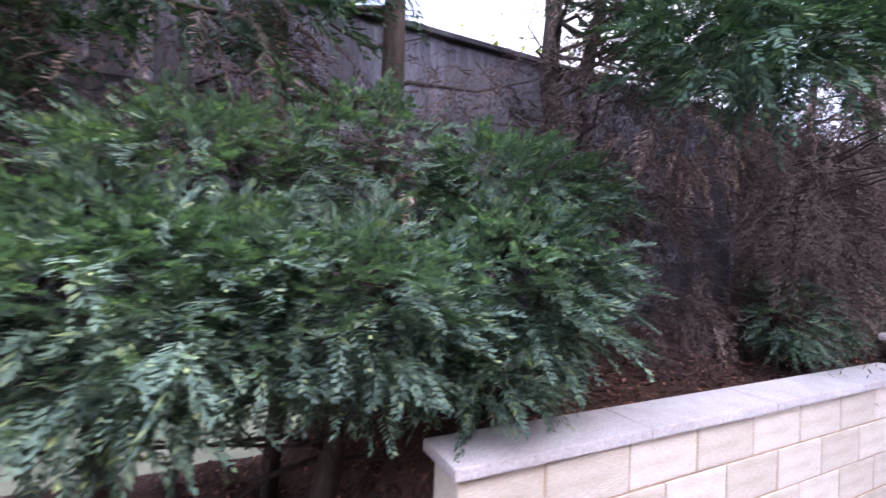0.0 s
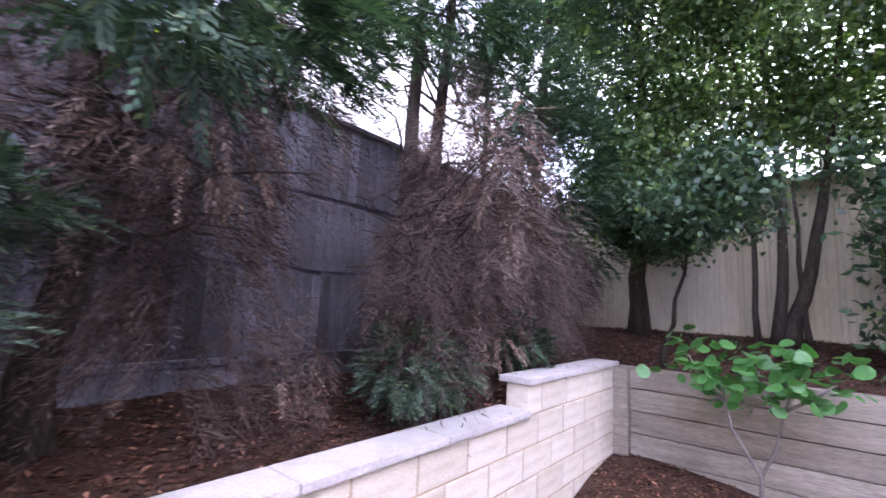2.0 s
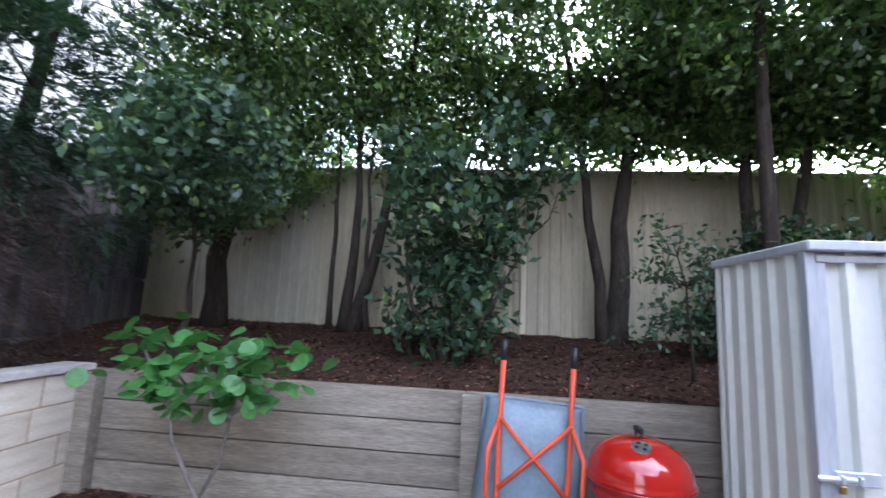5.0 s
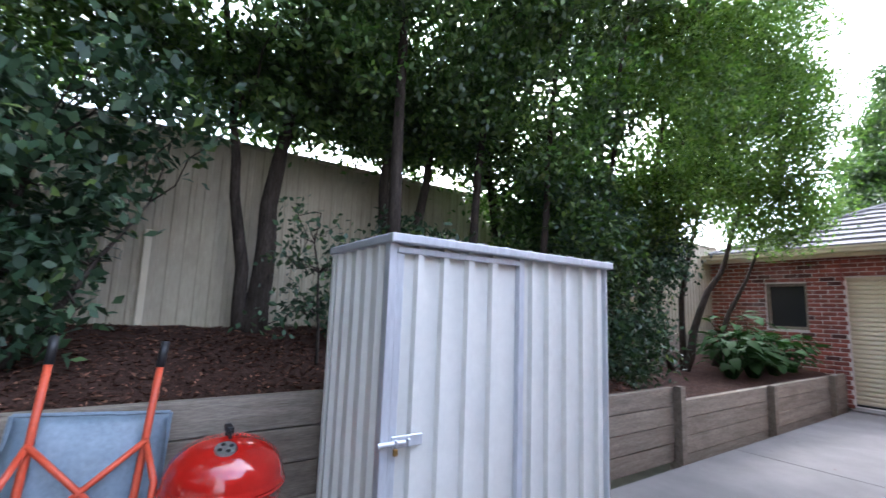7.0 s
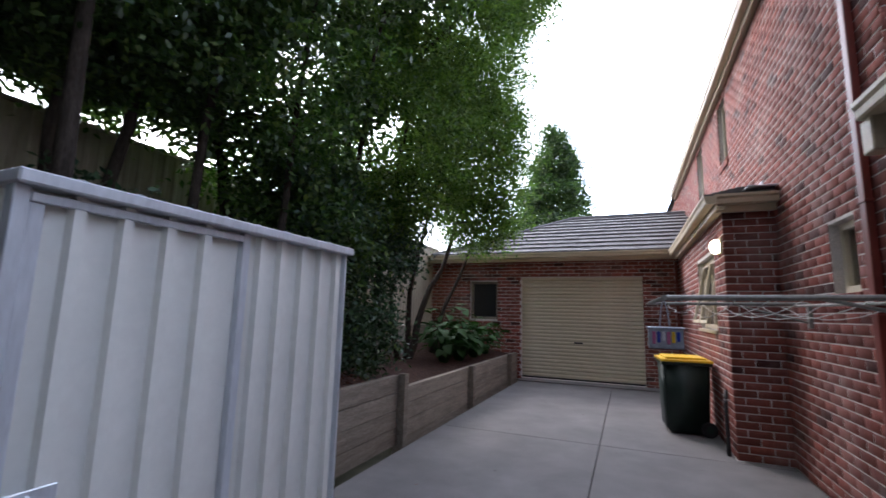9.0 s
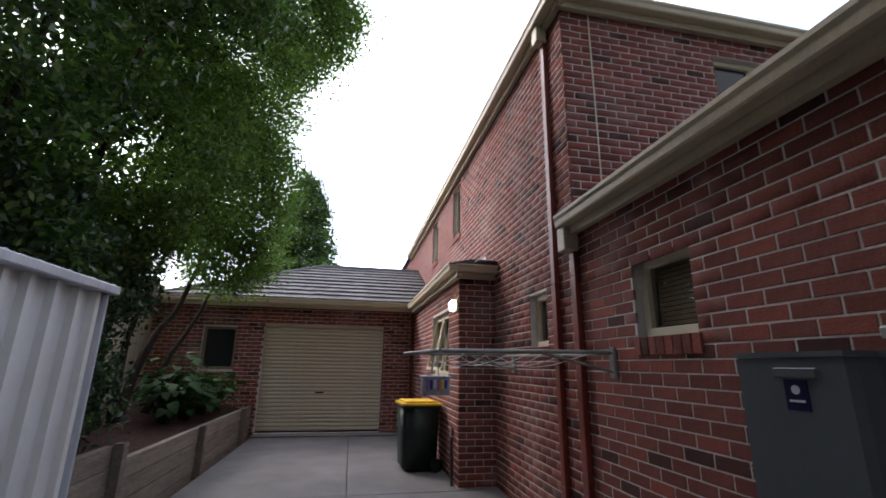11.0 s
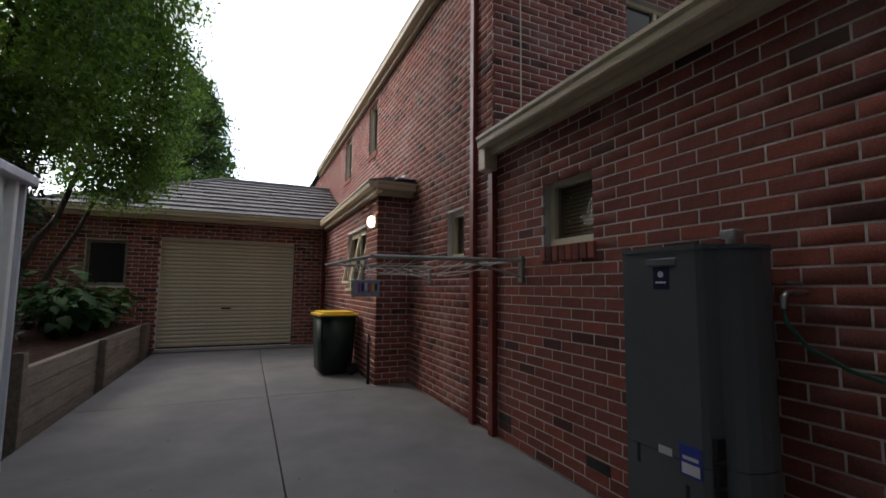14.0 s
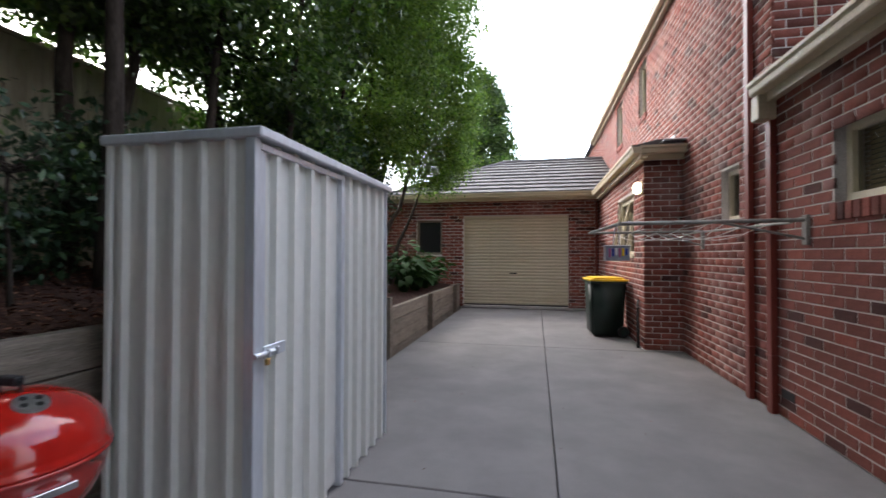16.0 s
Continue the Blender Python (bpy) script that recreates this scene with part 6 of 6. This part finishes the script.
conifer("juniper_bush", "spreading blue-green juniper bush spilling over the block wall", "bush", (1.3, -3.0, 0.3),
        [([(1.3, -3.0, 0.3), (1.25, -2.9, 1.0), (1.1, -2.8, 1.7)], 0.06), ([(1.9, -3.0, 0.25), (2.0, -2.9, 1.1), (2.1, -2.8, 1.8)], 0.05), ([(0.7, -3.1, 0.75), (0.6, -2.9, 1.2), (0.45, -2.8, 1.8)], 0.05)],
        [(0.62, -2.68, 1.42, 0.40, 0.36, 0.28, 1450), (0.46, -2.86, 1.82, 0.42, 0.32, 0.20, 800), (1.28, -2.66, 1.36, 0.46, 0.36, 0.26, 1450), (1.70, -2.92, 1.78, 0.42, 0.30, 0.20, 600),
         (1.88, -2.64, 1.36, 0.50, 0.36, 0.30, 1500), (2.25, -2.85, 1.42, 0.5, 0.36, 0.26, 600), (2.7, -2.75, 1.25, 0.6, 0.4, 0.35, 700), (0.78, -2.62, 1.14, 0.30, 0.22, 0.12, 280), (1.15, -3.0, 1.98, 0.42, 0.25, 0.18, 260)],
        dead=[(1.0, -2.75, 1.62, 0.4, 0.2, 0.2, 10), (1.7, -2.7, 1.25, 0.4, 0.25, 0.15, 8)],
        limbs=[(0.3, -3.1, 0.7, 2.3, -2.4, 1.7, 34, 0.014)], size=0.125, leaf=M_LEAF_JUNIPER)
# crowns centred 6 m up or higher are unseen, added to block the southern sky
conifer("conifer", "dark cypress with a straight trunk and bare lower limbs", "tree", (0.92, -3.45, 0.6),
        [([(0.92, -3.45, 0.6), (0.92, -3.4, 2.0), (0.9, -3.4, 3.2), (0.95, -3.4, 5.4)], 0.085), ([(1.42, -3.55, 0.3), (1.44, -3.5, 2.0), (1.4, -3.5, 5.0)], 0.045)],
        [(2.0, -3.0, 2.85, 0.9, 0.5, 0.5, 1000), (2.9, -3.0, 2.4, 0.8, 0.5, 0.6, 700), (0.9, -3.4, 4.3, 1.3, 0.8, 0.9, 850), (1.2, -3.5, 6.0, 1.6, 1.0, 1.5, 1500)],
        dead=[(1.9, -3.3, 2.3, 0.8, 0.3, 0.3, 50)], twigs=[(1.95, -3.3, 2.2, 0.9, 0.35, 0.5, 780), (0.42, -3.3, 2.15, 0.4, 0.3, 0.5, 480)], limbs=[(0.0, -3.8, 1.6, 2.6, -3.0, 3.6, 40, 0.02)])
conifer("conifer", "dark forked cypress with tangled limbs by the paling fence", "tree", (-0.13, -3.35, 0.8),
        [([(-0.12, -3.35, 0.8), (-0.12, -3.35, 2.0), (-0.10, -3.35, 3.0), (-0.05, -3.3, 5.6)], 0.09), ([(-0.15, -3.35, 1.8), (-0.34, -3.35, 2.5), (-0.46, -3.3, 3.4), (-0.6, -3.3, 5.4)], 0.06)],
        [(-0.05, -2.15, 2.42, 0.42, 0.28, 0.24, 430), (-0.55, -2.7, 3.0, 0.65, 0.5, 0.4, 800), (-1.0, -3.0, 2.9, 0.4, 0.35, 0.3, 160), (-0.3, -3.4, 4.3, 1.2, 0.8, 0.9, 700), (-0.6, -3.5, 6.4, 1.6, 1.1, 1.5, 1300)],
        dead=[(-0.3, -2.6, 2.1, 0.3, 0.2, 0.16, 50), (-0.9, -2.85, 1.25, 0.12, 0.10, 0.08, 6)],
        twigs=[(-0.4, -2.95, 2.45, 0.6, 0.4, 0.5, 1100), (-0.55, -3.15, 1.65, 0.45, 0.4, 0.65, 900)], limbs=[(-1.3, -3.7, 1.7, 0.5, -2.4, 3.2, 56, 0.015)])
conifer("conifer", "low half-dead cypress with grey drooping branches behind the capping", "tree", (-1.8, -3.0, 0.9),
        [([(-1.8, -3.0, 0.9), (-1.8, -2.9, 1.5), (-1.85, -2.75, 2.0)], 0.03)],
        [(-1.66, -2.80, 1.20, 0.26, 0.16, 0.20, 330), (-2.05, -2.80, 1.12, 0.20, 0.15, 0.15, 180)],
        twigs=[(-1.85, -2.75, 1.58, 0.36, 0.3, 0.38, 560), (-1.3, -3.2, 1.2, 0.3, 0.3, 0.25, 160)], limbs=[(-2.3, -3.1, 1.0, -1.3, -2.6, 1.9, 22, 0.009)], size=0.13, leaf=M_LEAF_JUNIPER)
conifer("conifer", "large half-dead cypress hung with tan dry foliage", "tree", (-2.3, -3.4, 0.9),
        [([(-2.2, -3.4, 0.9), (-2.2, -3.4, 2.2), (-2.22, -3.4, 3.6), (-2.3, -3.3, 6.0)], 0.085), ([(-2.45, -3.4, 0.9), (-2.5, -3.4, 2.5), (-2.55, -3.35, 4.0), (-2.6, -3.3, 6.0)], 0.075)],
        [(-2.4, -3.3, 4.9, 1.2, 0.9, 1.0, 1300), (-2.4, -3.4, 6.8, 1.6, 1.1, 1.4, 1500), (-2.95, -2.8, 3.4, 0.55, 0.45, 0.5, 700), (-2.2, -3.0, 3.9, 0.6, 0.5, 0.5, 620)],
        dead=[(-1.44, -1.98, 2.28, 0.08, 0.07, 0.12, 26), (-1.28, -1.98, 2.06, 0.08, 0.07, 0.10, 16), (-1.42, -1.95, 1.94, 0.08, 0.06, 0.07, 9), (-2.0, -2.7, 2.7, 0.3, 0.25, 0.3, 34), (-2.45, -2.7, 1.30, 0.18, 0.12, 0.12, 14), (-2.9, -2.9, 2.8, 0.4, 0.3, 0.4, 40)],
        twigs=[(-2.1, -2.95, 1.95, 0.45, 0.36, 0.7, 1500), (-2.75, -3.0, 2.0, 0.5, 0.36, 0.72, 1300), (-2.1, -2.95, 2.7, 0.42, 0.32, 0.5, 700), (-1.38, -1.98, 2.1, 0.12, 0.10, 0.18, 180)],
        limbs=[(-3.4, -3.7, 1.1, -1.5, -2.6, 4.2, 60, 0.016), (-1.55, -2.0, 2.0, -1.2, -1.8, 2.3, 7, 0.012)])
conifer("conifer", "green-topped cypress at the corner of the two fences", "tree", (-4.1, -3.35, 1.0),
        [([(-4.1, -3.4, 1.0), (-4.15, -3.35, 2.5), (-4.3, -3.3, 4.2), (-4.4, -3.2, 6.2)], 0.085), ([(-3.3, -3.5, 1.0), (-3.3, -3.5, 2.4), (-3.4, -3.4, 4.5)], 0.05)],
        [(-3.55, -2.7, 2.95, 0.6, 0.42, 0.6, 850), (-4.1, -3.1, 4.6, 1.0, 0.8, 1.0, 1200), (-4.2, -3.2, 6.6, 1.4, 1.1, 1.4, 1300), (-4.3, -2.8, 2.3, 0.5, 0.4, 0.45, 300), (-2.95, -2.78, 1.28, 0.18, 0.13, 0.15, 180)],
        dead=[(-3.3, -2.8, 2.55, 0.2, 0.15, 0.25, 30), (-2.6, -2.75, 1.28, 0.16, 0.12, 0.12, 14)],
        twigs=[(-3.35, -2.85, 1.9, 0.55, 0.36, 0.62, 1100), (-4.0, -3.1, 1.9, 0.5, 0.4, 0.7, 700)], limbs=[(-4.7, -3.6, 1.4, -2.9, -2.6, 4.2, 40, 0.013)])

# out-of-view tree added to hold sky light off the yard
conifer("conifer", "unseen dense cypress added past the back bed to block sky light", "tree", (3.6, -3.4, 0.2),
        [([(3.6, -3.4, 0.2), (3.6, -3.4, 3.0), (3.6, -3.4, 7.0)], 0.12)],
        [(3.5, -3.3, 2.2, 1.0, 0.7, 1.6, 1400), (3.6, -3.4, 4.8, 1.3, 0.9, 1.6, 1400), (3.6, -3.4, 6.8, 0.9, 0.8, 1.2, 600)], limbs=[(2.8, -3.9, 1.0, 4.4, -2.8, 5.0, 30, 0.02)], size=0.24)

# far conifer behind the garage
far = empty("far_conifer", "tall dark green conifer behind the garage", "tree", (-5.0, 22.5, -0.12))
part("trunk", tube(bmesh.new(), [(0, 0, -0.05), (0, 0, 5), (0.3, 0, 10.4)], [0.28, 0.18, 0.03], 9), M_BARK, far, smooth=True)
lv = []
for z in np.linspace(2.2, 10.8, 40):
    r = 3.7 * (1 - ((z - 2.2) / 9.0)) ** 0.8 * (0.82 + 0.18 * math.sin(z * 4.2)) + 0.12
    n = max(10, int(44 * r / 2))
    a = RNG.uniform(0, 2 * np.pi, n)
    rr = r * RNG.uniform(0.45, 1.08, n) * (1 + 0.12 * np.sin(a * 5 + z * 3))
    lv.append(np.stack([rr * np.cos(a) + 0.03 * z, rr * np.sin(a), z - 0.25 * rr + RNG.normal(0, 0.15, n)], 1))
v, q = leaf_cloud(np.concatenate(lv), 44, 0.22, 0.20, 0.07, up=0.5)
ob = new("crown", numpy_mesh("crown", v, q, M_LEAF_TREE))
ob.parent = far

# sunlit shrubs on the far side of the cream fence
C = clump_centres([(-8.2, 2.2, 3.2, 0.8, 2.4, 0.55, 60), (-8.5, -0.8, 3.1, 0.8, 1.6, 0.5, 30), (-1.2, -5.6, 3.4, 2.6, 0.6, 0.5, 40)])
v, q = leaf_cloud(C, 40, 0.2, 0.08, 0.045)
M_LEAF_YELLOW = leaf_material("yellow_green_leaves", [(0, (0.10, 0.13, 0.02)), (0.6, (0.18, 0.21, 0.035)), (1, (0.28, 0.28, 0.06))], trans=0.45)
tagged(new("neighbour_shrubs", numpy_mesh("neighbour_shrubs", v, q, M_LEAF_YELLOW)), "yellow-green shrubs showing over the cream fence", "shrubs", kind="stuff")

n = 70
P = np.stack([RNG.uniform(-3.9, -0.1, n), RNG.uniform(2.0, 11.5, n), np.full(n, 0.004)], 1)
a = RNG.uniform(0, 2 * np.pi, n)
v, q = blades(P, np.stack([np.cos(a), np.sin(a), np.zeros(n)], 1), np.tile((0.0, 0.0, 1.0), (n, 1)), RNG.uniform(0.015, 0.05, n), RNG.uniform(0.008, 0.02, n), 0.1)
tagged(new("fallen_leaf_litter", numpy_mesh("fallen_leaf_litter", v, q, M_CHIP)), "a few small fallen leaves and crumbs on the concrete", "litter", kind="stuff")
